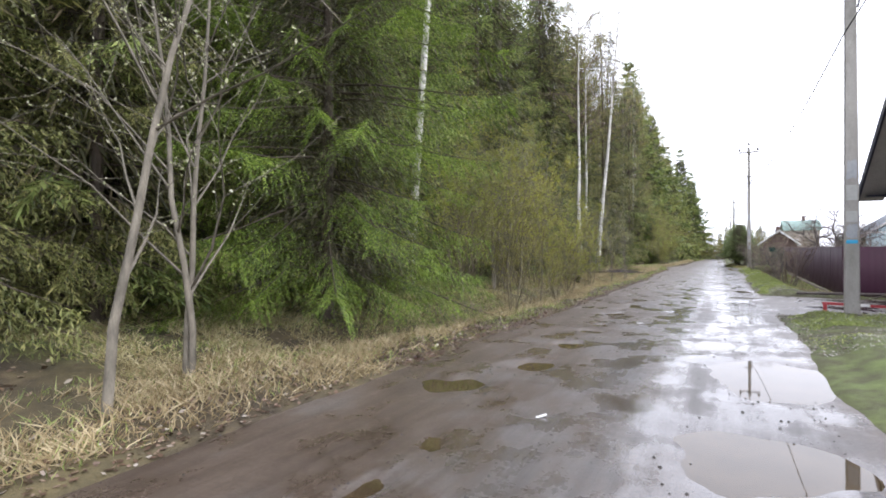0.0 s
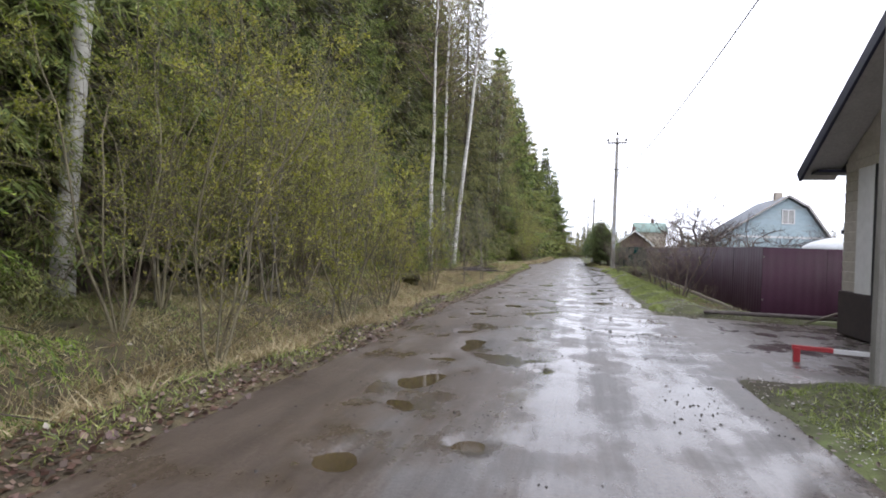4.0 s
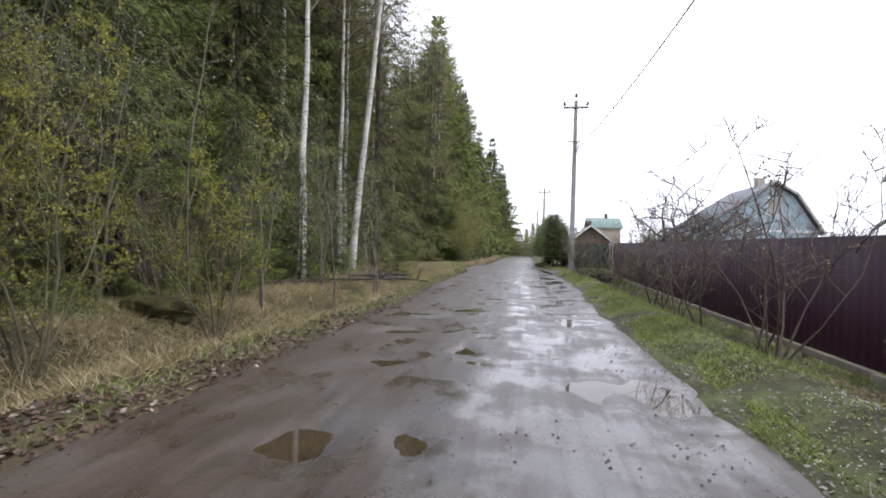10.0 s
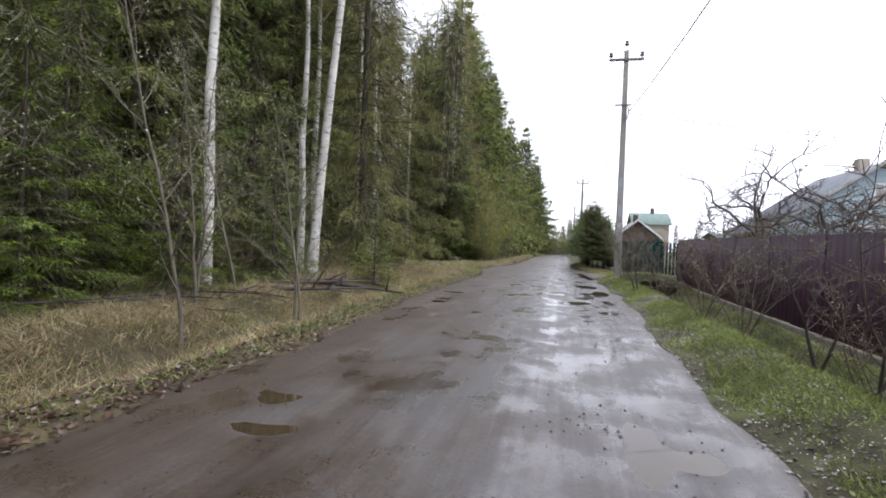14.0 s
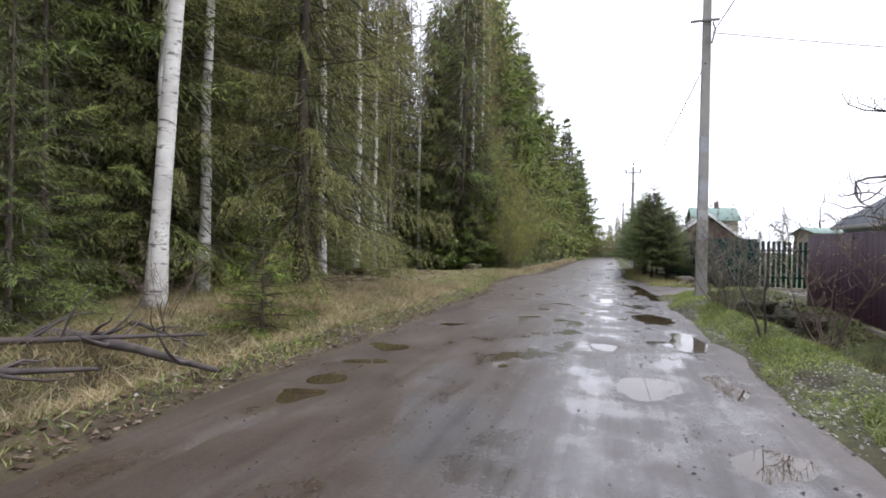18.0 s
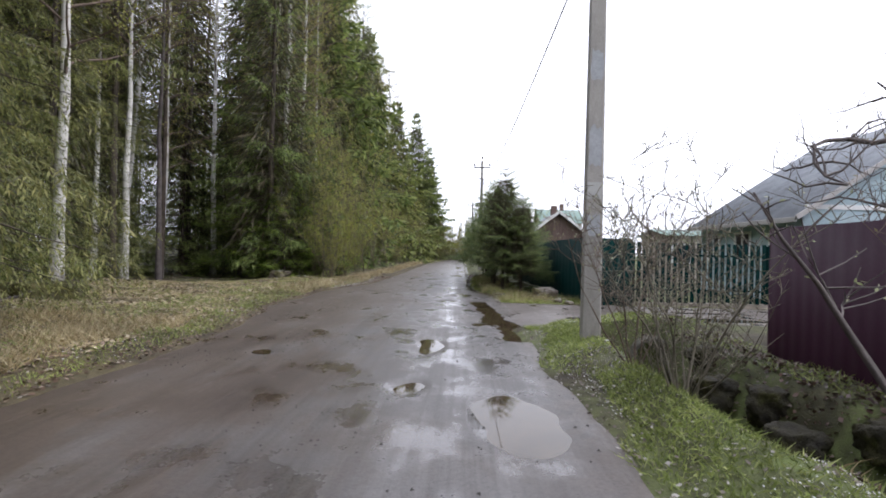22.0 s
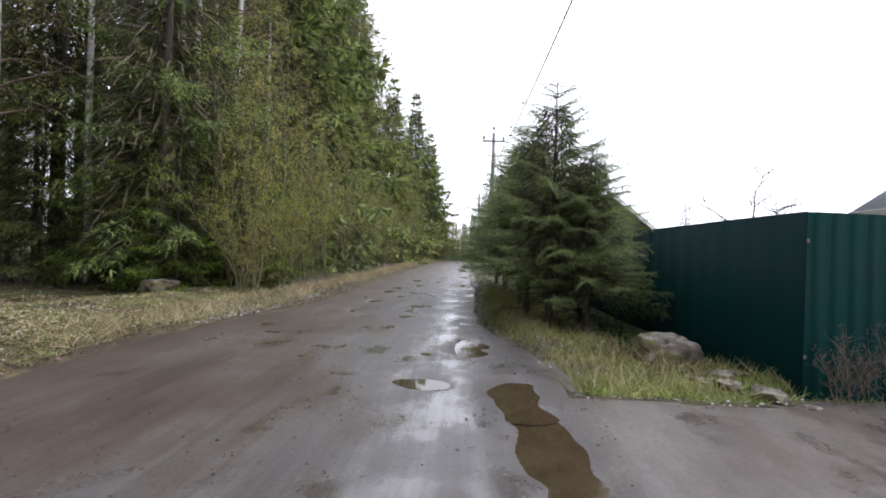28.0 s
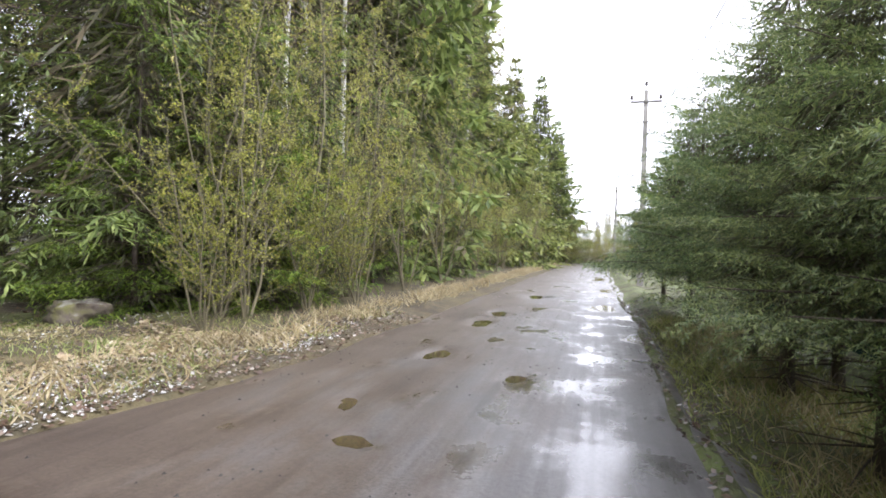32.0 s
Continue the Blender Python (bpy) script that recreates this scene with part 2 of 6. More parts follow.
def build_plain(col, rough=0.5, metal=0.0, spread=0.8):
    def build(nt, p):
        c = mixed(nt, 0.5, col, ramp_of(nt, noise_tex(nt, coords(nt), 7, 4), [(0.3, (spread,) * 3), (0.7, (1.05,) * 3)]), "MULTIPLY")
        nt.links.new(c, p.inputs["Base Color"])
        p.inputs["Roughness"].default_value, p.inputs["Metallic"].default_value = rough, metal
    return build


def build_boulder(nt, p):
    v = coords(nt)
    col = ramp_of(nt, noise_tex(nt, v, 6, 6), [(0.3, (0.06, 0.045, 0.035)), (0.7, (0.20, 0.165, 0.135))])
    up = nt.nodes.new("ShaderNodeSeparateXYZ")
    nt.links.new(nt.nodes.new("ShaderNodeNewGeometry").outputs["Normal"], up.inputs[0])
    top = maprange(nt, up.outputs["Z"], 0.55, 0.9, 0, 1)
    moss = nt.nodes.new("ShaderNodeMath")
    moss.operation = "MULTIPLY"
    nt.links.new(maprange(nt, noise_tex(nt, v, 3.1, 5), 0.45, 0.6, 0, 1), moss.inputs[0])
    nt.links.new(maprange(nt, up.outputs["Z"], -0.3, 0.4, 0.1, 0.8), moss.inputs[1])
    col = mixed(nt, moss.outputs[0], col, (0.12, 0.12, 0.025))
    pale = nt.nodes.new("ShaderNodeMath")
    pale.operation = "MULTIPLY"
    nt.links.new(top, pale.inputs[0])
    nt.links.new(maprange(nt, noise_tex(nt, v, 9, 5), 0.45, 0.55, 0, 1), pale.inputs[1])
    col = mixed(nt, pale.outputs[0], col, (0.24, 0.225, 0.20))
    nt.links.new(col, p.inputs["Base Color"])
    p.inputs["Roughness"].default_value = 0.85
    bumped(nt, p, noise_tex(nt, v, 14, 5), 0.7, 0.04)


M = {
    "road": mat("wet_dirt_road", build_road),
    "ground": mat("forest_ground", build_ground),
    "water": mat("muddy_water", build_water),
    "birch": mat("birch_bark", build_birch_bark),
    "spruce_bark": surface("spruce_bark", [(0.3, (0.045, 0.035, 0.028)), (0.7, (0.13, 0.10, 0.08))], 5, stretch=(2, 2, 0.6), fine=30, bump=0.7),
    "bark": surface("grey_bark", [(0.3, (0.10, 0.088, 0.068)), (0.7, (0.27, 0.24, 0.19))], 5, stretch=(2, 2, 0.7), fine=35, bump=0.5),
    "olive_bark": surface("willow_bark", [(0.3, (0.095, 0.08, 0.05)), (0.7, (0.25, 0.22, 0.14))], 4, stretch=(2, 2, 0.7), fine=35, bump=0.5),
    # dark bark, its colour lightened to imitate haze over the garden trees
    "dark_bark": surface("hazed_apple_bark", [(0.3, (0.06, 0.05, 0.048)), (0.7, (0.16, 0.135, 0.13))], 5, fine=35, bump=0.6),
    "brown_twig": surface("brown_twigs", [(0.3, (0.10, 0.07, 0.055)), (0.7, (0.24, 0.18, 0.145))], 4, fine=35, bump=0.4),
    "needle": foliage("spruce_needles", [(0.0, (0.08, 0.11, 0.036)), (0.5, (0.195, 0.25, 0.075)), (1.0, (0.37, 0.42, 0.14))], 0.45),
    # brown inner twigs, darkened further to paint the shade inside the crowns
    "inner_branch": foliage("brown_inner_sprays_with_shade", [(0.0, (0.042, 0.046, 0.022)), (0.6, (0.082, 0.08, 0.04)), (1.0, (0.15, 0.125, 0.07))], 0.2),
    "needle_bright": foliage("bright_spruce_needles", [(0.0, (0.055, 0.095, 0.018)), (0.5, (0.175, 0.265, 0.036)), (1.0, (0.36, 0.46, 0.08))], 0.42, (0.4, 1.3)),
    "needle_blue": foliage("shaded_spruce_needles", [(0.0, (0.06, 0.098, 0.04)), (0.5, (0.155, 0.22, 0.076)), (1.0, (0.33, 0.39, 0.145))], 0.4),
    "needle_brown": foliage("drooping_spruce_needles", [(0.0, (0.115, 0.13, 0.046)), (0.5, (0.215, 0.235, 0.078)), (1.0, (0.36, 0.345, 0.135))], 0.45),
    "leaf": foliage("spring_leaves", [(0.0, (0.20, 0.23, 0.035)), (0.6, (0.37, 0.39, 0.06)), (0.9, (0.42, 0.40, 0.09)), (1.0, (0.52, 0.52, 0.17))], 0.5),
    "leaf_yellow": foliage("birch_spring_leaves", [(0.0, (0.24, 0.25, 0.05)), (0.6, (0.40, 0.40, 0.09)), (1.0, (0.54, 0.50, 0.19))], 0.5),
    "leaf_green": foliage("ground_leaves", [(0.0, (0.03, 0.06, 0.02)), (0.6, (0.07, 0.13, 0.035)), (1.0, (0.14, 0.2, 0.06))], 0.25),
    "catkin": foliage("willow_buds", [(0.0, (0.30, 0.33, 0.15)), (0.6, (0.42, 0.44, 0.26)), (1.0, (0.55, 0.54, 0.40))], 0.3),
    "leaf_dark": foliage("dull_leaves", [(0.0, (0.10, 0.075, 0.03)), (1.0, (0.2, 0.16, 0.06))], 0.3),
    "straw": foliage("dry_grass", [(0.0, (0.215, 0.165, 0.082)), (0.5, (0.40, 0.325, 0.172)), (1.0, (0.58, 0.505, 0.32))], 0.3, (0.65, 1.2)),
    "straw_flat": foliage("flat_pale_straw", [(0.0, (0.24, 0.175, 0.09)), (0.5, (0.38, 0.305, 0.19)), (1.0, (0.52, 0.45, 0.33))], 0.15, (0.7, 1.15)),
    "grass": foliage("green_grass", [(0.0, (0.13, 0.165, 0.045)), (0.5, (0.27, 0.33, 0.09)), (1.0, (0.47, 0.50, 0.2))], 0.4),
    "litter": foliage("leaf_litter", [(0.0, (0.055, 0.032, 0.02)), (0.5, (0.14, 0.085, 0.055)), (0.85, (0.26, 0.19, 0.14)), (1.0, (0.42, 0.38, 0.33))], 0.1, (0.7, 1.1), 0.5),
    # the whitish end of the ramp paints sky glint on wet leaves
    "pale_litter": foliage("wet_leaves_painted_glint", [(0.0, (0.08, 0.06, 0.045)), (0.55, (0.19, 0.16, 0.13)), (1.0, (0.46, 0.44, 0.41))], 0.1, (0.75, 1.1), 0.45),
    "wet_litter": foliage("dark_wet_leaves", [(0.0, (0.035, 0.02, 0.015)), (0.6, (0.085, 0.048, 0.036)), (1.0, (0.17, 0.11, 0.085))], 0.1, (0.7, 1.1), 0.35),
    "hail": foliage("white_petals_and_hail", [(0.0, (0.35, 0.34, 0.33)), (0.6, (0.6, 0.6, 0.6)), (1.0, (0.8, 0.8, 0.82))], 0.1, (0.85, 1.1), 0.5),
    "concrete": surface("pole_concrete", [(0.3, (0.25, 0.24, 0.22)), (0.7, (0.43, 0.41, 0.385))], 2.2, stretch=(1.5, 1.5, 0.5), fine=60, bump=0.35, stain=(0.15, 0.14, 0.125)),
    "pipe": surface("culvert_concrete", [(0.3, (0.10, 0.095, 0.085)), (0.7, (0.25, 0.235, 0.21))], 3, fine=50, bump=0.5, stain=(0.06, 0.07, 0.03)),
    "maroon": surface("maroon_sheet", [(0.3, (0.036, 0.010, 0.024)), (0.7, (0.052, 0.015, 0.036))], 1.2, (0.5, 0.65), fine=20, bump=0.03, spec=0.2),
    "green_sheet": surface("green_sheet", [(0.3, (0.001, 0.019, 0.0185)), (0.7, (0.0015, 0.029, 0.0275))], 1.2, (0.6, 0.75), fine=20, bump=0.03, spec=0.06),
    "white_beam": surface("pale_foundation_beam", [(0.3, (0.26, 0.22, 0.185)), (0.7, (0.46, 0.41, 0.36))], 3, fine=40),
    "old_wood": surface("old_grey_wood", [(0.3, (0.10, 0.085, 0.07)), (0.7, (0.24, 0.21, 0.18))], 2.5, stretch=(1, 1, 4), fine=40, bump=0.5),
    "rust_wood": surface("red_brown_boards", [(0.3, (0.10, 0.06, 0.05)), (0.7, (0.22, 0.16, 0.14))], 2.5, stretch=(3, 3, 0.5), fine=30, bump=0.4),
    "siding": surface("cream_siding", [(0.3, (0.48, 0.44, 0.38)), (0.7, (0.62, 0.58, 0.52))], 2, (0.5, 0.7), fine=20, bump=0.1),
    "blue_board": surface("pale_blue_boards", [(0.3, (0.40, 0.52, 0.58)), (0.7, (0.53, 0.65, 0.70))], 1.6, stretch=(1, 1, 3), fine=25, bump=0.2, stain=(0.38, 0.42, 0.43)),
    "lilac": surface("lilac_render", [(0.3, (0.44, 0.39, 0.41)), (0.7, (0.56, 0.51, 0.53))], 1.5, fine=40),
    "beige": surface("beige_render", [(0.3, (0.42, 0.36, 0.30)), (0.7, (0.52, 0.46, 0.40))], 1.5, fine=40),
    "white": mat("white_paint", build_plain((0.78, 0.78, 0.78), 0.5)),
    "dark_metal": mat("dark_metal", build_plain((0.03, 0.03, 0.035), 0.5, 0.3)),
    "plinth": surface("dark_plinth", [(0.3, (0.04, 0.03, 0.03)), (0.7, (0.08, 0.065, 0.06))], 4, fine=30),
    "roof_blue": surface("dark_blue_roof_edge", [(0.3, (0.022, 0.024, 0.05)), (0.7, (0.04, 0.042, 0.08))], 2, (0.35, 0.5), fine=25, bump=0.1),
    "soffit": surface("pale_soffit", [(0.3, (0.40, 0.38, 0.37)), (0.7, (0.5, 0.48, 0.47))], 2, fine=25, bump=0.1),
    "slate": surface("grey_corrugated_roof", [(0.3, (0.20, 0.215, 0.24)), (0.7, (0.36, 0.385, 0.42))], 1.5, (0.5, 0.75), fine=30, bump=0.3, stain=(0.36, 0.38, 0.41)),
    "tin": surface("pale_tin_roof", [(0.3, (0.55, 0.57, 0.59)), (0.7, (0.72, 0.74, 0.76))], 1.5, (0.35, 0.5), fine=20, bump=0.1),
    # green tin with the far house's distance haze faded into its colour
    "green_roof": surface("haze_paled_green_tin", [(0.3, (0.20, 0.29, 0.26)), (0.7, (0.28, 0.38, 0.345))], 1.5, (0.4, 0.55), fine=20, bump=0.1),
    "glass": mat("window_glass", build_plain((0.03, 0.035, 0.04), 0.05)),
    "curtain": mat("yellow_green_curtain", build_plain((0.25, 0.26, 0.06), 0.8)),
    "red": mat("red_paint", build_plain((0.45, 0.03, 0.04), 0.45)),
    "blue": mat("blue_tape", build_plain((0.03, 0.36, 0.62), 0.5)),
    "paper": mat("weathered_paper", build_plain((0.46, 0.46, 0.45), 0.8, 0.0, 0.5)),
    "pale_paint": surface("pale_paint_patch", [(0.3, (0.33, 0.345, 0.37)), (0.7, (0.45, 0.465, 0.49))], 6, fine=40),
    "ink": mat("dark_ink", build_plain((0.05, 0.06, 0.12), 0.8)),
    "cable": mat("black_cable", build_plain((0.012, 0.012, 0.012), 0.5)),
    "porcelain": mat("brown_insulator", build_plain((0.05, 0.04, 0.035), 0.3)),
    "steel": mat("grey_steel", build_plain((0.16, 0.15, 0.14), 0.5, 0.6)),
    "boulder": mat("granite_boulder", build_boulder),
    "stone": surface("road_pebbles", [(0.3, (0.03, 0.028, 0.026)), (0.7, (0.09, 0.085, 0.08))], 9, fine=60),
    "plastic": mat("white_plastic", build_plain((0.8, 0.8, 0.8), 0.4)),
    "mound": surface("mossy_earth", [(0.3, (0.035, 0.026, 0.016)), (0.55, (0.09, 0.085, 0.025)), (0.7, (0.16, 0.135, 0.06))], 3.5, fine=30, bump=0.9, dist=0.03),
    "ditch_stone": surface("dark_mossy_stone", [(0.3, (0.02, 0.017, 0.013)), (0.55, (0.045, 0.04, 0.022)), (0.75, (0.10, 0.10, 0.03))], 6, fine=35, bump=0.9, dist=0.03),
}


# ---- mesh tools ----
def mesh_np(name, verts, faces, smooth=False):
    """A mesh from an array of points and an array of triangles or quads (or a list of both)."""
    me = bpy.data.meshes.new(name)
    verts = np.asarray(verts, np.float32).reshape(-1, 3)
    groups = faces if isinstance(faces, list) else [faces]
    groups = [np.asarray(g, np.int32) for g in groups if len(g)]
    loops = np.concatenate([g.ravel() for g in groups])
    sizes = np.concatenate([np.full(len(g), g.shape[1], np.int32) for g in groups])
    me.vertices.add(len(verts))
    me.vertices.foreach_set("co", verts.ravel())
    me.loops.add(len(loops))
    me.loops.foreach_set("vertex_index", loops)
    me.polygons.add(len(sizes))
    me.polygons.foreach_set("loop_start", np.concatenate([[0], np.cumsum(sizes)[:-1]]).astype(np.int32))
    me.update(calc_edges=True)
    if smooth:
        me.polygons.foreach_set("use_smooth", np.ones(len(sizes), bool))
    return me


def part_np(name, verts, faces, material, parent=None, label="", smooth=False):
    me = mesh_np(name, verts, faces, smooth)
    me.materials.append(material)
    ob = new(name, me)
    if parent is not None:
        ob.parent = parent
    return tagged(ob, label)


def part(name, bm, material, parent=None, label="", smooth=False):
    me = bpy.data.meshes.new(name)
    bm.to_mesh(me)
    bm.free()
    me.materials.append(material)
    if smooth:
        me.polygons.foreach_set("use_smooth", np.ones(len(me.polygons), bool))
    ob = new(name, me)
    if parent is not None:
        ob.parent = parent
    return tagged(ob, label)


def thing(name, place, label, category, group="", rz=0.0):
    ob = new(name)
    ob.empty_display_size = 0.2
    ob.matrix_world = pose(*place, 0, 0, rz)
    return tagged(ob, label, category, group)


def box(size, at=(0, 0, 0), bevel=0.0, rot=None):
    bm = bmesh.new()
    bmesh.ops.create_cube(bm, size=1)
    bmesh.ops.scale(bm, vec=size, verts=bm.verts)
    if bevel:
        bmesh.ops.bevel(bm, geom=bm.edges[:], offset=bevel, segments=1, affect="EDGES")
    if rot:
        bmesh.ops.rotate(bm, matrix=Euler([radians(a) for a in rot]).to_matrix(), verts=bm.verts)
    bmesh.ops.translate(bm, vec=at, verts=bm.verts)
    return bm


def prism(outline, depth, axis="y"):
    """An outline of (a, z) points pushed out over depth metres; a runs along x (axis y) or along y (axis x)."""
    bm = bmesh.new()
    rows = []
    for d in (0, depth):
        rows.append([bm.verts.new((a, d, z) if axis == "y" else (d, a, z)) for a, z in outline])
    bm.faces.new(rows[0])
    bm.faces.new(rows[1][::-1])
    n = len(outline)
    for i in range(n):
        bm.faces.new((rows[0][i], rows[1][i], rows[1][(i + 1) % n], rows[0][(i + 1) % n]))
    bmesh.ops.recalc_face_normals(bm, faces=bm.faces)
    return bm


class Tubes:
    """Gathers tapered tubes (stems, limbs, twigs) into one mesh."""

    def __init__(self):
        self.v, self.f, self.n = [], [], 0

    def add(self, pts, radii, sides=4):
        pts = np.asarray(pts, float)
        radii = np.broadcast_to(np.asarray(radii, float), (len(pts),))
        tan = np.gradient(pts, axis=0)
        tan /= np.linalg.norm(tan, axis=1, keepdims=True) + 1e-9
        ref = np.where(np.abs(tan[:, 2:3]) > 0.9, [[1.0, 0, 0]], [[0, 0, 1.0]])
        a = np.cross(tan, ref)
        a /= np.linalg.norm(a, axis=1, keepdims=True) + 1e-9
        b = np.cross(tan, a)
        ang = np.arange(sides) * 2 * np.pi / sides
        ring = pts[:, None] + radii[:, None, None] * (np.cos(ang)[None, :, None] * a[:, None] + np.sin(ang)[None, :, None] * b[:, None])
        m = len(pts)
        self.v.append(ring.reshape(-1, 3))
        i = np.arange(m - 1)[:, None] * sides
        j = np.arange(sides)[None]
        k = (np.arange(sides)[None] + 1) % sides
        q = np.stack([i + j, i + k, i + sides + k, i + sides + j], -1).reshape(-1, 4)
        self.f.append(q + self.n)
        self.n += m * sides

    def get(self):
        return np.concatenate(self.v), np.concatenate(self.f)


def kites(p, d, s, length, width, belly=0.45):
    """Slender four-cornered leaves at p along d, as wide as width across s."""
    p, d, s = (np.asarray(x, float).reshape(-1, 3) for x in (p, d, s))
    length, width = np.broadcast_to(length, len(p))[:, None], np.broadcast_to(width, len(p))[:, None]
    mid = p + d * length * belly
    v = np.stack([p, mid + s * width / 2, p + d * length, mid - s * width / 2], 1)
    f = np.arange(len(p) * 4).reshape(-1, 4)
    return v.reshape(-1, 3), f


def unit(v):
    return v / (np.linalg.norm(v, axis=-1, keepdims=True) + 1e-9)


def spruce_meshes(rng, h, r, base, nb, step=0.10, sub=0.07, droop=0.35, needle=0.055, width=0.03, shape=0.85, hang=0.5, dead=6, trunk_r=None, core=0, core_len=0.5, fluff=0.2, jitter=0.16, old=0.42, core_r=0.5):
    """Trunk and needle sprays of a spruce that stands at the origin. Below old, sprays take the shade-dark inner
    colour.
    """
    wood = Tubes()
    tr = trunk_r or 0.007 * h + 0.02
    zs = np.linspace(-0.15, h, 9)
    sway = np.cumsum(rng.normal(0, 0.012 * h / 9, (9, 2)), 0)
    wood.add(np.c_[sway, zs], tr * np.clip(1 - zs / h, 0.03, 1) ** 0.8 * np.where(zs < 0.2, 1.25, 1), 7)
    P, D, S, Ln, W, Dimmed = [], [], [], [], [], []
    for i in range(nb + dead):
        bare = i >= nb
        whorl = i // 5
        u = min(max((whorl + 0.5 + rng.normal(0, jitter)) * 5 / nb, 0.0), 0.985) ** 1.1 if not bare else 0
        z0 = base + (h - base) * min(u, 0.985) if not bare else rng.uniform(0.15, 1) * max(base, 0.6)
        L = (r * (1 - u) ** shape * rng.uniform(0.72, 1.12) + 0.12) if not bare else r * rng.uniform(0.2, 0.55)
        az = i * 2 * np.pi / 5 + whorl * 0.83 + rng.normal(0, 0.22)
        out = np.array([math.cos(az), math.sin(az), 0])
        roll = rng.normal(0, 0.4)
        side = np.array([-math.sin(az) * math.cos(roll), math.cos(az) * math.cos(roll), math.sin(roll)])
        m = max(4, int(L / step))
        s = np.linspace(0.04, 1, m)
        rise = 0.35 * u + rng.normal(0, 0.06) + (0.05 if not bare else -0.1)
        zc = L * (rise * s - droop * (1 - 0.6 * u) * s**1.6 + 0.28 * droop * s**4)
        c = np.c_[np.interp(z0, zs, sway[:, 0]) + out[0] * L * s, np.interp(z0, zs, sway[:, 1]) + out[1] * L * s, z0 + zc] + side * (rng.normal(0, 0.05) * L * s[:, None] ** 2)
        wood.add(c[:: max(1, m // 4)], np.linspace(0.006 + 0.007 * L, 0.003, len(c[:: max(1, m // 4)])), 3)
        if bare:
            continue
        keep = s > 0.12
        c, sk = c[keep], s[keep]
        tan = unit(np.gradient(c, axis=0))
        for sg in (-1, 1):
            l2 = (0.10 + 0.34 * L * (1 - sk * 0.82) * np.minimum(1, sk * 3.5)) * rng.uniform(0.7, 1.2, len(c))
            l2 = np.minimum(l2, 0.85)
            k = max(2, int(l2.max() / sub))
            q = (np.arange(k) + 0.3) / k
            d2 = unit(tan * 0.75 + sg * side * 0.85 + np.array([0, 0, -1.0]) * hang * rng.uniform(0.3, 1.3, (len(c), 1)))
            pos = c[:, None] + d2[:, None] * (l2[:, None] * q[None])[..., None]
            pos[..., 2] -= hang * 0.35 * l2[:, None] * q[None] ** 2
            use = np.ones(pos.shape[:2], bool)
            for sg2 in (-1, 1):
                d3 = unit(d2[:, None] + sg2 * np.cross(d2, [0, 0, 1.0])[:, None] * 0.75 + rng.normal(0, fluff, pos.shape))
                n = pos[use]
                P.append(n)
                dd = d3[use]
                D.append(dd)
                S.append(unit(np.cross(dd, [0, 0, 1.0]) + rng.normal(0, 0.35, dd.shape)))
                Ln.append(needle * rng.uniform(1.1, 2.3, len(n)))
                W.append(width * rng.uniform(0.7, 1.3, len(n)))
                # spray parts near the trunk get the colour that imitates inner shade
                Dimmed.append((((sk[:, None] + 0.35 * q[None]) < old) | (rng.random(pos.shape[:2]) < 0.06))[use])
        tip = c[-1:]
        P.append(tip), D.append(tan[-1:]), S.append(side[None]), Ln.append(np.array([needle * 2.4])), W.append(np.array([width])), Dimmed.append(np.array([False]))
    if core:  # extra sprays close to the trunk that fill gaps; crown shade is in their colour
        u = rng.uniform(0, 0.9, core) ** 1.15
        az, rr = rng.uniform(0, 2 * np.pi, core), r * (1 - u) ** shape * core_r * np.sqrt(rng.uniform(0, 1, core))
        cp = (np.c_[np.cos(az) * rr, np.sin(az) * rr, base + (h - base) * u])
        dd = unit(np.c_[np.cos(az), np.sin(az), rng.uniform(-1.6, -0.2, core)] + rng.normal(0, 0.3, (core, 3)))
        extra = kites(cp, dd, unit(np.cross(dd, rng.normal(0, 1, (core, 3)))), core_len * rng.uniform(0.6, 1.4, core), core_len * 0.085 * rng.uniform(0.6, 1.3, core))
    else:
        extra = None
    P, D, S, Ln, W, Dimmed = (np.concatenate(x) for x in (P, D, S, Ln, W, Dimmed))
    inner = kites(P[Dimmed], D[Dimmed], S[Dimmed], Ln[Dimmed], W[Dimmed])
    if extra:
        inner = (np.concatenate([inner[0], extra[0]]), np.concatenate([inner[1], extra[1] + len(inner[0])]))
    New = ~Dimmed
    return wood.get(), kites(P[New], D[New], S[New], Ln[New], W[New]), inner


def wander(rng, start, way, length, n, bend, lift=0.0):
    """A crooked line from start along way."""
    pts, d = [np.array(start, float)], unit(np.array(way, float))
    for _ in range(n):
        d = unit(d + rng.normal(0, bend, 3) + np.array([0, 0, lift]))
        pts.append(pts[-1] + d * length / n)
    return np.array(pts)


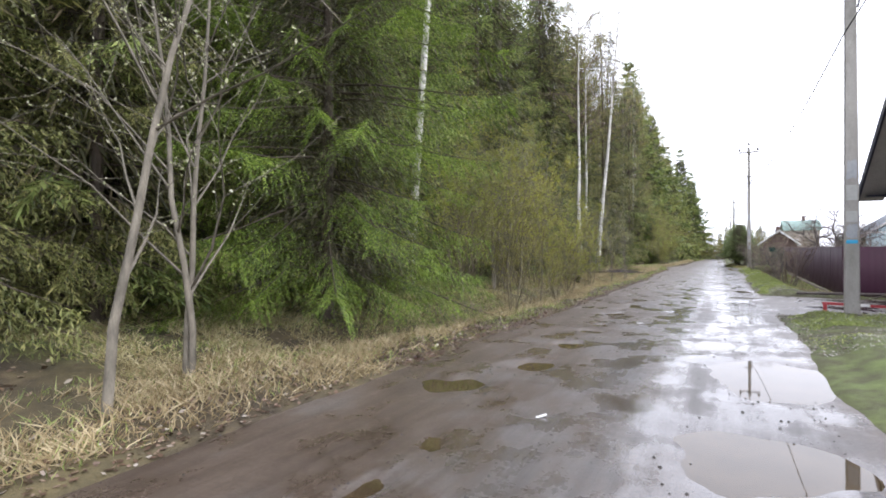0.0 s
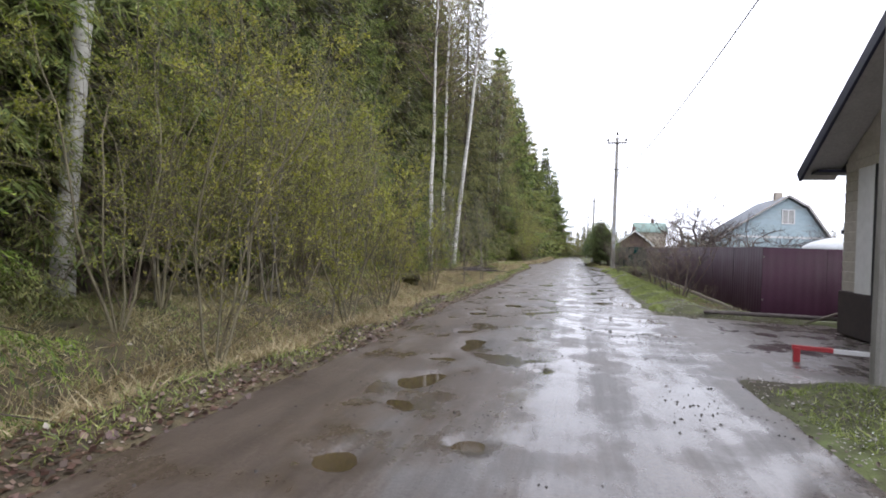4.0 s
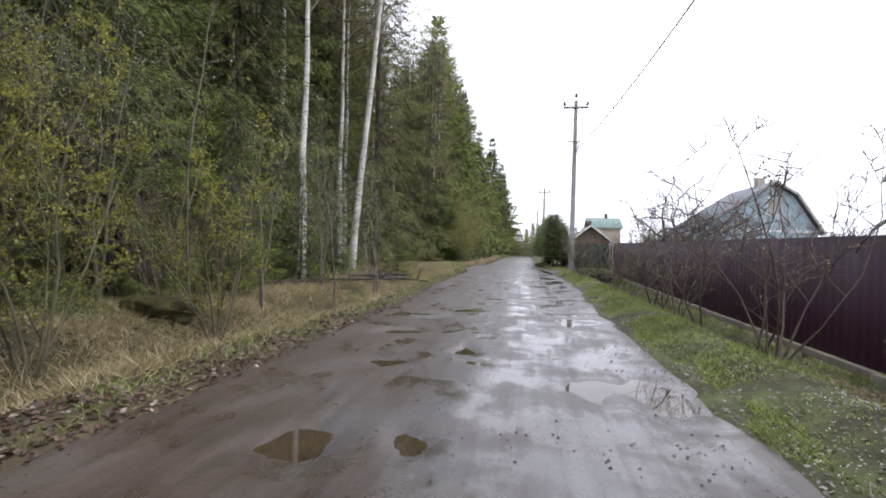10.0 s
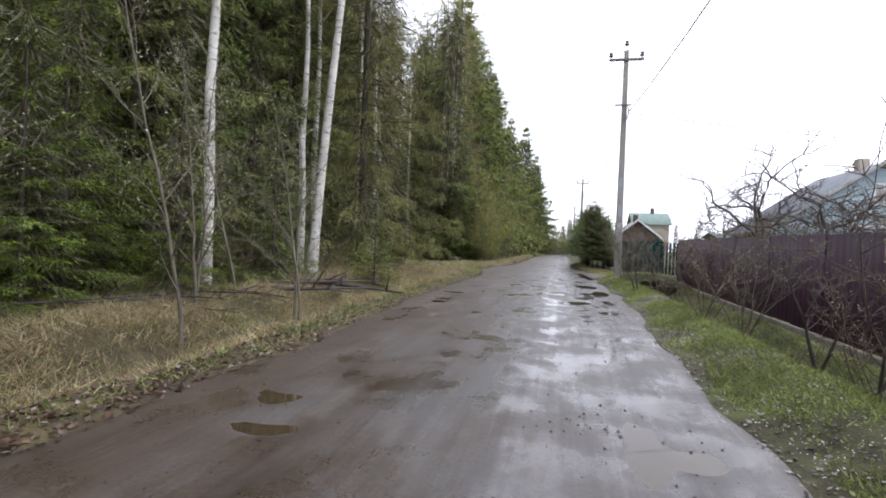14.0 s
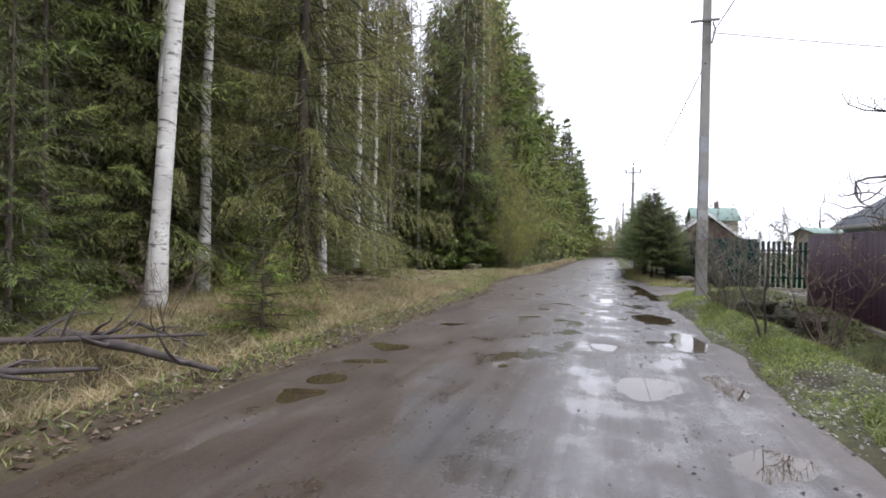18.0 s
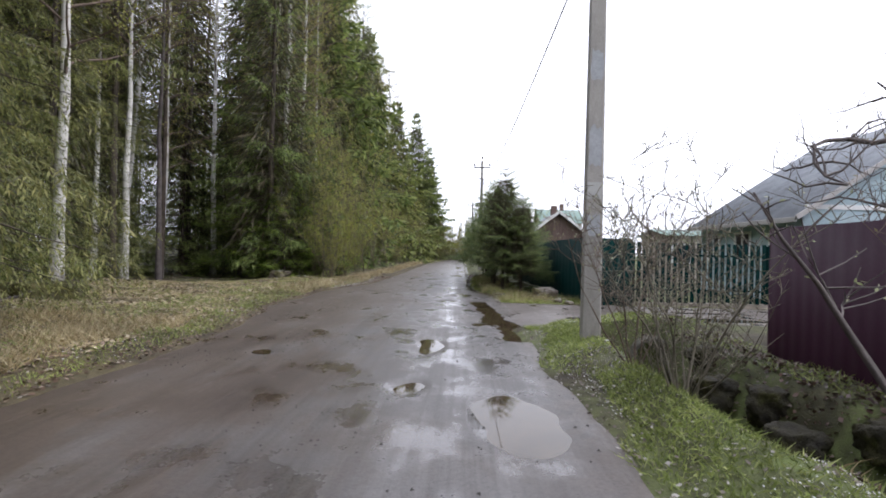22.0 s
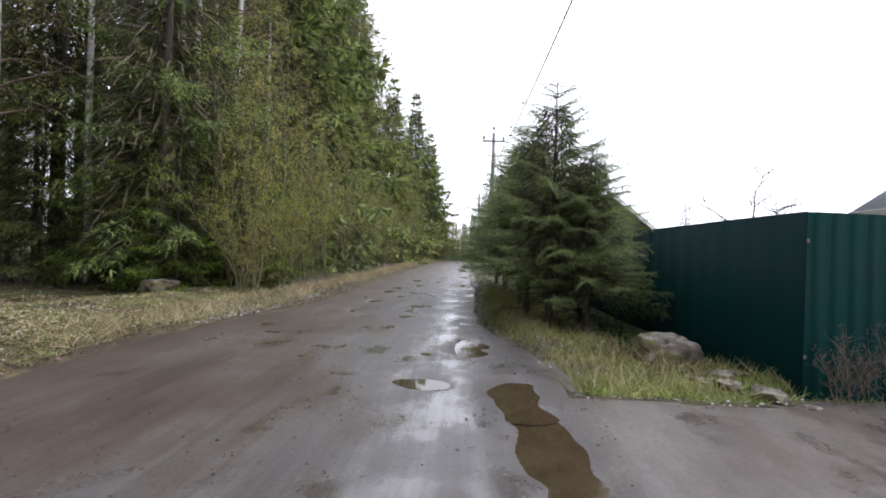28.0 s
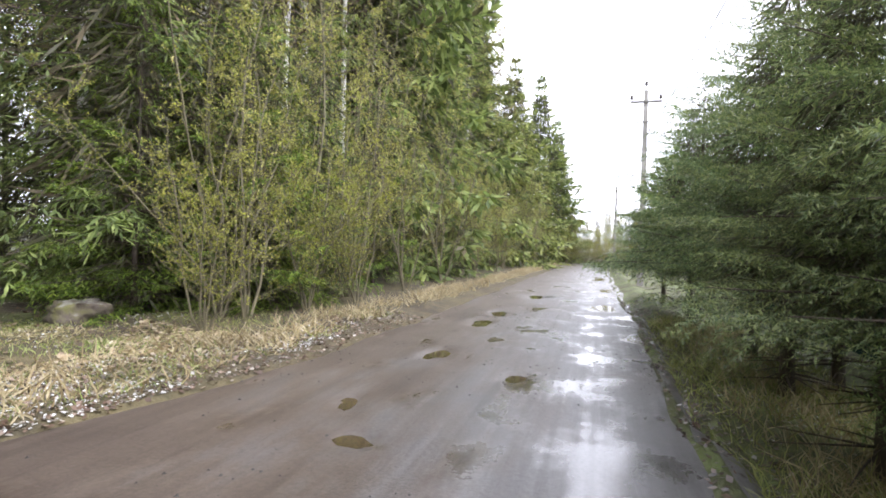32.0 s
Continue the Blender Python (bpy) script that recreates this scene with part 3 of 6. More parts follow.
def shrub_meshes(rng, h, stems=3, spread=0.35, limbs=9, twigs=5, leaf=0.045, leaves=7, stem_r=0.03, low=0.15, bend=0.10, sides=5, hang=0.0, aspect=0.45, limb_len=0.32, droop_twigs=0.0):
    """Wood and leaves of a many-stemmed bush or young tree at the origin."""
    woods, P, D = [], [], []
    for k in range(stems):
        wood = Tubes()
        woods.append(wood)
        az = k * 2.4 + rng.uniform(0, 1.5)
        tilt = spread * rng.uniform(0.35, 1.1)
        hh = h * rng.uniform(0.72, 1.0)
        st = wander(rng, (0.05 * stem_r * math.cos(az) * 20, 0.05 * stem_r * math.sin(az) * 20, -0.1), (tilt * math.cos(az), tilt * math.sin(az), 1), hh, 9, bend, 0.05)
        rad = stem_r * rng.uniform(0.7, 1.1) * np.linspace(1, 0.14, len(st))
        wood.add(st, rad, sides)
        for j in range(limbs):
            f = low + (0.97 - low) * (j + rng.uniform(0, 1)) / limbs
            x = f * (len(st) - 1)
            b0 = st[int(x)] * (1 - x % 1) + st[min(int(x) + 1, len(st) - 1)] * (x % 1)
            a2 = rng.uniform(0, 2 * np.pi)
            ll = hh * limb_len * (1.12 - f) * rng.uniform(0.6, 1.2) + 0.15
            lb = wander(rng, b0, (math.cos(a2), math.sin(a2), rng.uniform(0.5, 1.3) - droop_twigs), ll, 4, 0.16, 0.06 - hang)
            r1 = max(0.004, stem_r * 0.4 * (1 - 0.75 * f))
            wood.add(lb, np.linspace(r1, 0.003, len(lb)), 3)
            for t in range(twigs):
                g = rng.uniform(0.2, 1.0) * (len(lb) - 1)
                t0 = lb[int(g)] * (1 - g % 1) + lb[min(int(g) + 1, len(lb) - 1)] * (g % 1)
                tw = wander(rng, t0, (*rng.normal(0, 0.7, 2), rng.uniform(0.1, 1.1) - droop_twigs * 2), ll * rng.uniform(0.3, 0.6), 2, 0.15, -hang)
                wood.add(tw, np.linspace(0.0045, 0.002, len(tw)), 3)
                if leaves:
                    w = rng.uniform(0, 1, leaves) * (len(tw) - 1.001)
                    i0 = w.astype(int)
                    P.append(tw[i0] + (tw[i0 + 1] - tw[i0]) * (w - i0)[:, None])
                    D.append(unit(rng.normal(0, 0.8, (leaves, 3)) + np.array([0, 0, 0.5 - hang * 3])))
    if not P:
        return [w.get() for w in woods], None
    P, D = np.concatenate(P), np.concatenate(D)
    S = unit(np.cross(D, rng.normal(0, 1, D.shape)))
    ln = leaf * rng.uniform(0.6, 1.4, len(P))
    return [w.get() for w in woods], kites(P, D, S, ln, ln * aspect)


def apple_meshes(rng, h=3.6, trunk=1.3, limbs=6, r0=0.075):
    """A low gnarled fruit tree: crooked spreading limbs with tufts of short upright twigs."""
    wood, fine = Tubes(), Tubes()
    st = wander(rng, (0, 0, -0.1), (rng.normal(0, 0.15), rng.normal(0, 0.15), 1), trunk, 5, 0.12)
    wood.add(st, np.linspace(r0, r0 * 0.75, len(st)), 8)
    for i in range(limbs):
        az = i * 2.4 + rng.normal(0, 0.3)
        way = (math.cos(az), math.sin(az), rng.uniform(0.35, 1.1))
        lb = wander(rng, st[-1 - i % 2], way, h * rng.uniform(0.6, 0.85), 9, 0.3, -0.03)
        wood.add(lb, np.linspace(r0 * 0.55, 0.012, len(lb)), 6)
        for j in range(9):
            k = rng.integers(2, len(lb))
            sb = wander(rng, lb[k], (*rng.normal(0, 0.8, 2), rng.uniform(-0.1, 0.8)), rng.uniform(0.5, 1.1), 5, 0.32, 0.04)
            fine.add(sb, np.linspace(0.016, 0.006, len(sb)), 4)
            for q in range(7):
                m = rng.integers(1, len(sb))
                tw = wander(rng, sb[m], (*rng.normal(0, 0.5, 2), rng.uniform(0.1, 1.2)), rng.uniform(0.15, 0.5), 3, 0.25)
                fine.add(tw, np.linspace(0.006, 0.003, len(tw)), 3)
    return wood.get(), fine.get()


def tall_tree_meshes(rng, h, r0, crown=0.5, limbs=26, limb_len=2.6, twigs=7, leaves=9, leaf=0.06, lean=(0, 0), bend=0.02, hang=0.25):
    """A tall broadleaf tree: bare trunk below, thin hanging crown above."""
    wood, crownw = Tubes(), Tubes()
    n = 13
    zs = np.linspace(-0.2, h, n)
    off = np.cumsum(rng.normal(0, bend * h / n, (n, 2)), 0) + np.outer(zs.clip(0), lean)
    st = np.c_[off, zs]
    wood.add(st, r0 * (1 - 0.93 * zs.clip(0) / h) * np.where(zs < 0.1, 1.35, 1), 9)
    P, D = [], []
    for j in range(limbs):
        f = 1 - crown + crown * (j + rng.uniform(0, 1)) / limbs * 0.98
        x = f * (n - 1)
        b0 = st[int(x)] * (1 - x % 1) + st[min(int(x) + 1, n - 1)] * (x % 1)
        a2 = j * 2.4 + rng.normal(0, 0.3)
        ll = limb_len * (1.25 - f) / (0.25 + crown) * rng.uniform(0.7, 1.2) + 0.5
        lb = wander(rng, b0, (math.cos(a2), math.sin(a2), rng.uniform(0.3, 1.0)), ll, 6, 0.14, -0.02)
        crownw.add(lb, np.linspace(0.035 * (1.2 - f) + 0.012, 0.006, len(lb)), 4)
        for t in range(twigs):
            g = rng.uniform(0.25, 1.0) * (len(lb) - 1)
            t0 = lb[int(g)] * (1 - g % 1) + lb[min(int(g) + 1, len(lb) - 1)] * (g % 1)
            tw = wander(rng, t0, (*rng.normal(0, 0.8, 2), 0.2), rng.uniform(0.5, 1.3), 5, 0.12, -hang)
            crownw.add(tw, np.linspace(0.007, 0.003, len(tw)), 3)
            if leaves:
                w = rng.uniform(0, 1, leaves) * (len(tw) - 1.001)
                i0 = w.astype(int)
                P.append(tw[i0] + (tw[i0 + 1] - tw[i0]) * (w - i0)[:, None])
                D.append(unit(rng.normal(0, 0.7, (leaves, 3)) + np.array([0, 0, -0.4])))
    lv = None
    if P:
        P, D = np.concatenate(P), np.concatenate(D)
        lv = kites(P, D, unit(np.cross(D, rng.normal(0, 1, D.shape))), leaf * rng.uniform(0.6, 1.4, len(P)), leaf * 0.55)
    return wood.get(), crownw.get(), lv


# ---- the lie of the land ----
def smooth(a, b, x):
    t = np.clip((x - a) / (b - a), 0, 1)
    return t * t * (3 - 2 * t)


def wave(x, y, k, seed):
    """Cheap smooth noise, about -1 to 1."""
    r = np.random.RandomState(seed)
    out = 0
    for i in range(5):
        a, ph, f = r.uniform(0, 6.28), r.uniform(0, 6.28), k * r.uniform(0.6, 1.7)
        out = out + np.sin((x * math.cos(a) + y * math.sin(a)) * f + ph)
    return out / 2.6


def road_edge(x, y):
    """Below zero on the road, the drive and the side road; metres from their edge outside."""
    wob = 0.06 * wave(x, y, 1.6, 3) + 0.045 * wave(x, y, 5, 4)
    left = -2.05 - 0.25 * smooth(28, 36, y) * smooth(60, 50, y) - 0.55 * smooth(43, 47, y) * smooth(57, 52, y)
    right = 2.36 + 0.14 * smooth(29, 32, y) * smooth(42, 40, y) - 0.68 * smooth(50, 54, y)
    main = np.maximum(left - x, x - right)
    drive = np.maximum(np.maximum(13.1 - y, y - 18.8), np.maximum(1.5 - x, x - 5.6))
    side = np.maximum(np.maximum(44.9 + 0.06 * (x - 2.4) - y, y - (49.2 + 0.06 * (x - 2.4))), np.maximum(1.5 - x, x - 60))
    return np.minimum(np.minimum(main, drive), side) + wob


POOLS_1 = [  # first stretch: x, y, half width, half length
    (-0.57, 2.31, 0.1, 0.13), (-0.57, 3.36, 0.11, 0.14), (1.64, 4.0, 0.68, 0.58), (-1.23, 4.78, 0.35, 0.42), (-0.71, 5.89, 0.24, 0.37),
    (1.8, 6.62, 0.66, 0.9), (-0.72, 7.65, 0.2, 0.24), (1.14, 8.48, 0.27, 0.49), (-0.74, 9.06, 0.25, 0.22), (-0.75, 9.87, 0.18, 0.16),
    (-0.04, 10.54, 0.1, 0.13), (-0.74, 10.98, 0.16, 0.23), (-0.82, 11.94, 0.21, 0.25), (0.32, 12.78, 0.1, 0.13), (-0.84, 12.9, 0.17, 0.13),
    (-0.67, 14.03, 0.21, 0.41), (-1.0, 14.86, 0.13, 0.17),
]
POOLS_2 = [  # by the drive and the maroon fence: x, y, half width, half length
    (0.19, 15.72, 0.12, 0.13), (2.14, 16.04, 0.25, 0.2), (1.27, 16.27, 0.4, 0.24), (-1.22, 17.32, 0.21, 0.32), (1.86, 17.88, 0.6, 0.36),
    (-0.78, 19.06, 0.26, 0.21), (-0.06, 19.25, 0.16, 0.13), (1.38, 20.84, 0.29, 0.3), (2.0, 20.86, 0.28, 0.73), (-0.76, 21.5, 0.18, 0.13),
    (0.12, 21.64, 0.12, 0.15), (0.04, 22.31, 0.12, 0.19), (-0.9, 22.72, 0.1, 0.13), (0.12, 23.49, 0.1, 0.13), (-0.96, 23.53, 0.14, 0.2),
    (-1.26, 23.54, 0.28, 0.33),
]
POOLS_3 = [  # along the ditch: x, y, half width, half length
    (-1.02, 25.06, 0.28, 0.2), (1.78, 25.42, 0.16, 0.24), (1.48, 25.42, 0.15, 0.51), (-1.23, 25.76, 0.21, 0.14), (-1.14, 30.82, 0.11, 0.13),
    (1.98, 32.76, 0.24, 0.3), (-1.68, 32.93, 0.22, 0.2), (-1.78, 33.52, 0.24, 0.24), (-1.68, 34.32, 0.27, 0.22), (1.33, 34.36, 0.29, 0.35),
    (-0.14, 34.52, 0.1, 0.13), (2.07, 34.8, 0.1, 0.52), (-1.74, 35.25, 0.3, 0.39), (0.9, 36.37, 0.17, 0.17), (2.09, 37.22, 0.23, 0.88),
    (-1.64, 37.57, 0.27, 0.24), (1.86, 39.9, 0.36, 0.85), (0.82, 40.7, 0.14, 0.16),
]
POOLS_4 = [  # side road and beyond: x, y, half width, half length
    (-1.22, 42.15, 0.17, 0.22), (0.88, 43.1, 0.2, 0.55), (3.66, 45.3, 0.3, 0.13), (1.66, 45.38, 0.12, 0.27),
    (3.85, 46.5, 0.4, 0.3), (0.86, 49.62, 0.3, 0.2), (0.84, 51.13, 0.1, 0.13),
    (1.44, 51.65, 0.2, 0.51), (-1.54, 52.16, 0.19, 0.16), (1.36, 53.8, 0.14, 0.3), (-0.64, 54.34, 0.13, 0.2), (-0.94, 55.1, 0.11, 0.15),
    (0.2, 56.49, 0.1, 0.13), (-0.89, 57.22, 0.14, 0.31), (-0.97, 60.26, 0.18, 0.46), (-0.96, 61.61, 0.16, 0.33), (1.2, 64.0, 0.22, 0.8),
    (-0.6, 66.0, 0.25, 0.7), (1.3, 70.0, 0.22, 0.9), (1.2, 78.0, 0.25, 1.2),
]
POOLS_5 = [  # the long wet rut across the mouth of the side road
    (1.84, 49.4, 0.26, 0.5), (1.9, 48.6, 0.26, 0.55), (1.97, 47.8, 0.28, 0.55), (2.03, 47.0, 0.3, 0.55), (2.08, 46.2, 0.3, 0.55),
    (2.2, 45.4, 0.32, 0.55), (2.27, 44.6, 0.36, 0.65), (2.2, 43.9, 0.25, 0.45), (7.0, 46.9, 0.5, 0.25), (6.7, 48.3, 0.5, 0.2),
]
HOLES = [(x, y, a, b, 0.026 + 0.045 * min(a, b, 0.45)) for x, y, a, b in POOLS_1 + POOLS_2 + POOLS_3 + POOLS_4 + POOLS_5]


def road_z(x, y):
    z = 0.008 * wave(x, y, 2.0, 7) + 0.002 * wave(x, y, 7, 8) + 0.001 * wave(x, y, 19, 9)
    z = z - 0.012 * smooth(0.5, 1.0, x) * smooth(2.4, 1.6, x) - 0.012 * smooth(-0.2, -0.7, x) * smooth(-2.0, -1.3, x)
    wx, wy = x + 0.06 * wave(x, y, 4.0, 11) + 0.035 * wave(x, y, 13, 12), y + 0.16 * wave(x, y, 4.0, 13) + 0.04 * wave(x, y, 11, 14)
    for hx, hy, a, b, d in HOLES:
        q = ((wx - hx) / a) ** 2 + ((wy - hy) / b) ** 2
        z = z - (d + 0.012) * np.exp(-0.9 * q**1.4)
    return z - 0.35 * smooth(0.0, 0.5, road_edge(x, y))


def ground_z(x, y):
    e = road_edge(x, y)
    left = smooth(0.2, -0.2, x)
    lz = 0.05 * smooth(0, 0.5, e)
    ditch_l = np.exp(-(((x + 3.55 + 0.2 * wave(x, y, 0.5, 21)) / 0.62) ** 2)) * smooth(4, 8, y) * smooth(41, 34, y)
    lz = lz - 0.42 * ditch_l + 0.10 * smooth(-4.0, -6.0, x) - 0.35 * smooth(-4.5, -8, x) * smooth(50, 56, y) * smooth(70, 62, y)
    bank = smooth(0.05, 0.7, e)
    rz = 0.17 * bank
    ditch_r = np.exp(-(np.abs(x - 4.0 - 0.008 * (y - 20)) / 0.52) ** 3) * smooth(21, 24, y) * smooth(40, 38, y)
    across = x - 3.95 + 0.05 * wave(x, y, 2.5, 22)
    pit = np.where(across < 0, np.exp(-(np.abs(across) / 0.68) ** 8), np.exp(-(np.abs(across) / 0.45) ** 4)) * smooth(38.6, 40.0, y) * smooth(43.72, 43.56, y)
    rz = rz - 0.38 * ditch_r - 0.85 * pit - (0.12 * smooth(4.3, 4.8, x) + 0.13 * smooth(3.2, 3.8, x)) * smooth(18.6, 20, y) * smooth(40, 36, y)
    rz = rz - (0.1 + 0.14 * smooth(2.2, 3.0, x)) * smooth(49, 50.3, y) + 0.16 * np.exp(-(((x - 4.3) / 1.0) ** 2)) * smooth(43.55, 43.7, y) * smooth(45.0, 44.4, y)
    z = lz * left + rz * (1 - left)
    near = smooth(0.0, 0.4, e)
    z = z + near * (0.035 * wave(x, y, 1.3, 31) + 0.02 * wave(x, y, 4.2, 32))
    return np.where(e < 0.02, -0.12 + 0.14 * smooth(-0.35, 0.02, e), 0.02 + z)


def gz(x, y):
    return float(ground_z(np.array([x], float), np.array([y], float))[0])


def sheet(name, xs, ys, fn, material, keep=None, label=""):
    X, Y = np.meshgrid(xs, ys)
    Z = fn(X, Y)
    nx, ny = len(xs), len(ys)
    idx = np.arange(nx * ny).reshape(ny, nx)
    q = np.stack([idx[:-1, :-1], idx[:-1, 1:], idx[1:, 1:], idx[1:, :-1]], -1).reshape(-1, 4)
    V = np.stack([X, Y, Z], -1).reshape(-1, 3)
    if keep is not None:
        k = keep(X, Y).ravel()
        q = q[k[q].any(1)]
        used = np.unique(q)
        remap = np.zeros(len(V), int)
        remap[used] = np.arange(len(used))
        V, q = V[used], remap[q]
    ob = part_np(name, V, q, material, None, label, True)
    return tagged(ob, label, name.replace("_", " "), "", "structure")


def steps(*runs):
    return np.unique(np.concatenate([np.arange(a, b + 1e-6, s) for a, b, s in runs]).round(4))


ROAD_X = steps((-3.6, -2.4, 0.12), (-2.4, 2.6, 0.07), (2.6, 6.2, 0.12), (6.6, 60, 2.0))
ROAD_Y = steps((-40, -2, 1.0), (-2, 62, 0.085), (62, 90, 0.3), (91, 170, 2.0))
road = sheet("road", ROAD_X, ROAD_Y, road_z, M["road"], lambda x, y: road_edge(x, y) < 0.45, "wet grey-brown dirt road with potholes and ruts")
GX = steps((-1500, -100, 200), (-100, -30, 10), (-30, -9, 1.5), (-9, -1.2, 0.12), (-1.2, 1.2, 0.6), (1.2, 6, 0.1), (6, 20, 1.0), (20, 100, 10), (100, 1500, 200))
GY = steps((-1500, -100, 200), (-100, -10, 10), (-10, -2, 1), (-2, 66, 0.16), (66, 110, 1.2), (110, 200, 10), (200, 2000, 200))
ground = sheet("ground", GX, GY, ground_z, M["ground"], None, "damp verge and forest ground with old leaves")


def water_sheet(x, y, a, b, d):
    """A pool: a slightly uneven flat disc that the hole's rim cuts to shape."""
    n = 28
    ang = np.linspace(0, 2 * np.pi, n, endpoint=False)
    px, py = x + (1.5 * a + 0.1) * np.cos(ang), y + (1.5 * b + 0.12) * np.sin(ang)
    gx, gy = np.meshgrid(np.linspace(x - a, x + a, 13), np.linspace(y - b, y + b, 13))
    lv = float(road_z(gx, gy).min()) + d * (0.8 if x > 0.6 else 0.58)
    v = np.c_[px, py, np.full(n, lv)]
    v = np.concatenate([v, [[x, y, lv]]])
    f = np.array([[i, (i + 1) % n, n] for i in range(n)])
    v[:, :2] -= (x, y)
    v[:, 2] -= lv
    ob = part_np("puddle", v, f, M["water"])
    ob.matrix_world = pose(x, y, lv)
    brown = "brown muddy puddle in a pothole of the dirt road" if x < 0.6 else "shallow puddle mirroring the white sky on the road"
    return tagged(ob, brown, "puddle", "puddles on the road")


for hole in HOLES:
    water_sheet(*hole)


# ---- utility poles and cables ----
def utility_pole(x, y, h, cross_z, z0, top=0.17, bottom=0.27, bracket=True, papers=()):
    p = thing("utility_pole", (x, y, z0), "tall grey concrete utility pole with a steel crossarm beside the road", "utility pole", "poles along the road")
    bm = bmesh.new()
    rings = []
    for z, w in ((-0.3, bottom), (0, bottom), (h * 0.5, (top + bottom) / 2), (h, top)):
        a, b, c = w * 0.5, w * 0.36, w * 0.1
        rings.append([bm.verts.new((px, py, z)) for px, py in ((-a + c, -b), (a - c, -b), (a, -b + c), (a * 0.84, b - c), (a * 0.84 - c, b), (-a * 0.84 + c, b), (-a * 0.84, b - c), (-a, -b + c))])
    for r0, r1 in zip(rings, rings[1:]):
        for i in range(8):
            bm.faces.new((r0[i], r0[(i + 1) % 8], r1[(i + 1) % 8], r1[i]))
    bm.faces.new(rings[-1])
    part("pole", bm, M["concrete"], p)
    part("crossarm", box((1.25, 0.09, 0.09), (0, -top * 0.45, cross_z - z0), 0.008), M["steel"], p, "grey steel crossarm")
    for ix, iz in ((-0.56, 0.0), (0.56, 0.0), (0.0, h - cross_z + z0 + 0.06)):
        t = Tubes()
        zz = cross_z - z0 + iz
        t.add([(ix, -top * 0.45, zz + 0.02), (ix, -top * 0.45, zz + 0.14)], 0.012, 6)
        t.add([(ix, -top * 0.45, zz + q) for q in (0.10, 0.12, 0.17, 0.20, 0.24, 0.28, 0.29)], [0.04, 0.08, 0.075, 0.05, 0.065, 0.045, 0.005], 8)
        part_np("insulator", *t.get(), M["porcelain"], p, "dark porcelain insulator", True)
    if bracket:
        part("bracket", box((0.62, 0.05, 0.05), (-0.05, -0.12, 6.75 - z0), 0.006), M["steel"], p, "short steel cable bracket")
        t = Tubes()
        t.add([(0.12, -0.1, 6.7 - z0), (0.16, -0.16, 6.5 - z0), (0.1, -0.13, 6.2 - z0)], 0.02, 5)
        part_np("cable_clamp", *t.get(), M["dark_metal"], p)
    for name, zc, hh, material in papers:
        w = bottom + (top - bottom) * zc / h
        if material == "pale_paint":
            g = random.Random(int(zc * 100))
            edge = []
            for k in range(22):
                a = k / 22 * 2 * math.pi
                q = max(abs(math.cos(a)), abs(math.sin(a)))
                edge.append((w * 0.4 * math.cos(a) / q * g.uniform(0.72, 1.0), zc + hh / 2 * math.sin(a) / q * g.uniform(0.75, 1.05)))
            bm = prism(edge, 0.003)
            bmesh.ops.translate(bm, vec=(0, -w * 0.36 - 0.0035, 0), verts=bm.verts)
        else:
            bm = box((w * 0.74, 0.004, hh), (0, -w * 0.36 - 0.004, zc))
        part(name, bm, M[material], p, "pale weathered patch on the concrete" if material == "pale_paint" else "")
    return p


P1, P2, P3, P4 = (3.56, 12.9), (3.04, 42.65), (2.72, 74.1), (2.75, 106.0)
pole1 = utility_pole(*P1, 8.9, 8.4, gz(*P1), papers=(("paint_patch", 2.95, 0.4, "pale_paint"), ("notice", 2.5, 0.3, "paper"), ("notice", 2.02, 0.22, "paper"), ("paint_patch", 1.72, 0.3, "pale_paint"), ("tape", 1.52, 0.07, "blue")))
pole2 = utility_pole(*P2, 8.62, 8.48, gz(*P2), papers=(("paint_patch", 3.6, 0.45, "pale_paint"), ("paint_patch", 2.55, 0.55, "pale_paint"), ("notice", 1.95, 0.22, "paper"), ("paint_patch", 1.5, 0.3, "pale_paint")))
pole3 = utility_pole(*P3, 8.1, 7.6, gz(*P3))
pole4 = utility_pole(*P4, 8.1, 7.6, gz(*P4))
for zc in (2.58, 2.5, 2.42):
    part("print_line", box((0.13, 0.003, 0.028), (0, -0.0885, zc)), M["ink" if zc < 2.57 else "red"], pole1)


def cable(a, b, sag, r=0.014, label="thin black power cable hanging between poles"):
    cu = bpy.data.curves.new("power_cable", "CURVE")
    cu.dimensions, cu.bevel_depth, cu.bevel_resolution = "3D", r, 1
    sp = cu.splines.new("POLY")
    sp.points.add(16)
    for i in range(17):
        t = i / 16
        q = Vector(a).lerp(Vector(b), t)
        sp.points[i].co = (q.x, q.y, q.z - sag * 4 * t * (1 - t), 1)
    cu.materials.append(M["cable"])
    return tagged(new("power_cable", cu), label, "cable", "power cables")


cable((P1[0] - 0.1, P1[1], 5.75), (P2[0] + 0.13, P2[1] - 0.1, 6.46), 0.57)
cable((P1[0] - 0.1, P1[1], 5.75), (3.4, -25, 6.0), 0.6)
cable((P2[0] - 0.02, P2[1] - 0.12, 5.75), (P3[0] + 0.05, P3[1] - 0.1, 6.2), 0.45)
cable((P3[0] + 0.05, P3[1], 6.2), (P4[0] + 0.1, P4[1], 6.2), 0.5)
cable((P2[0] + 0.13, P2[1] - 0.1, 6.45), (45.0, 56.5, 7.2), 0.9, 0.011, "thin house cable running from the pole to a roof")


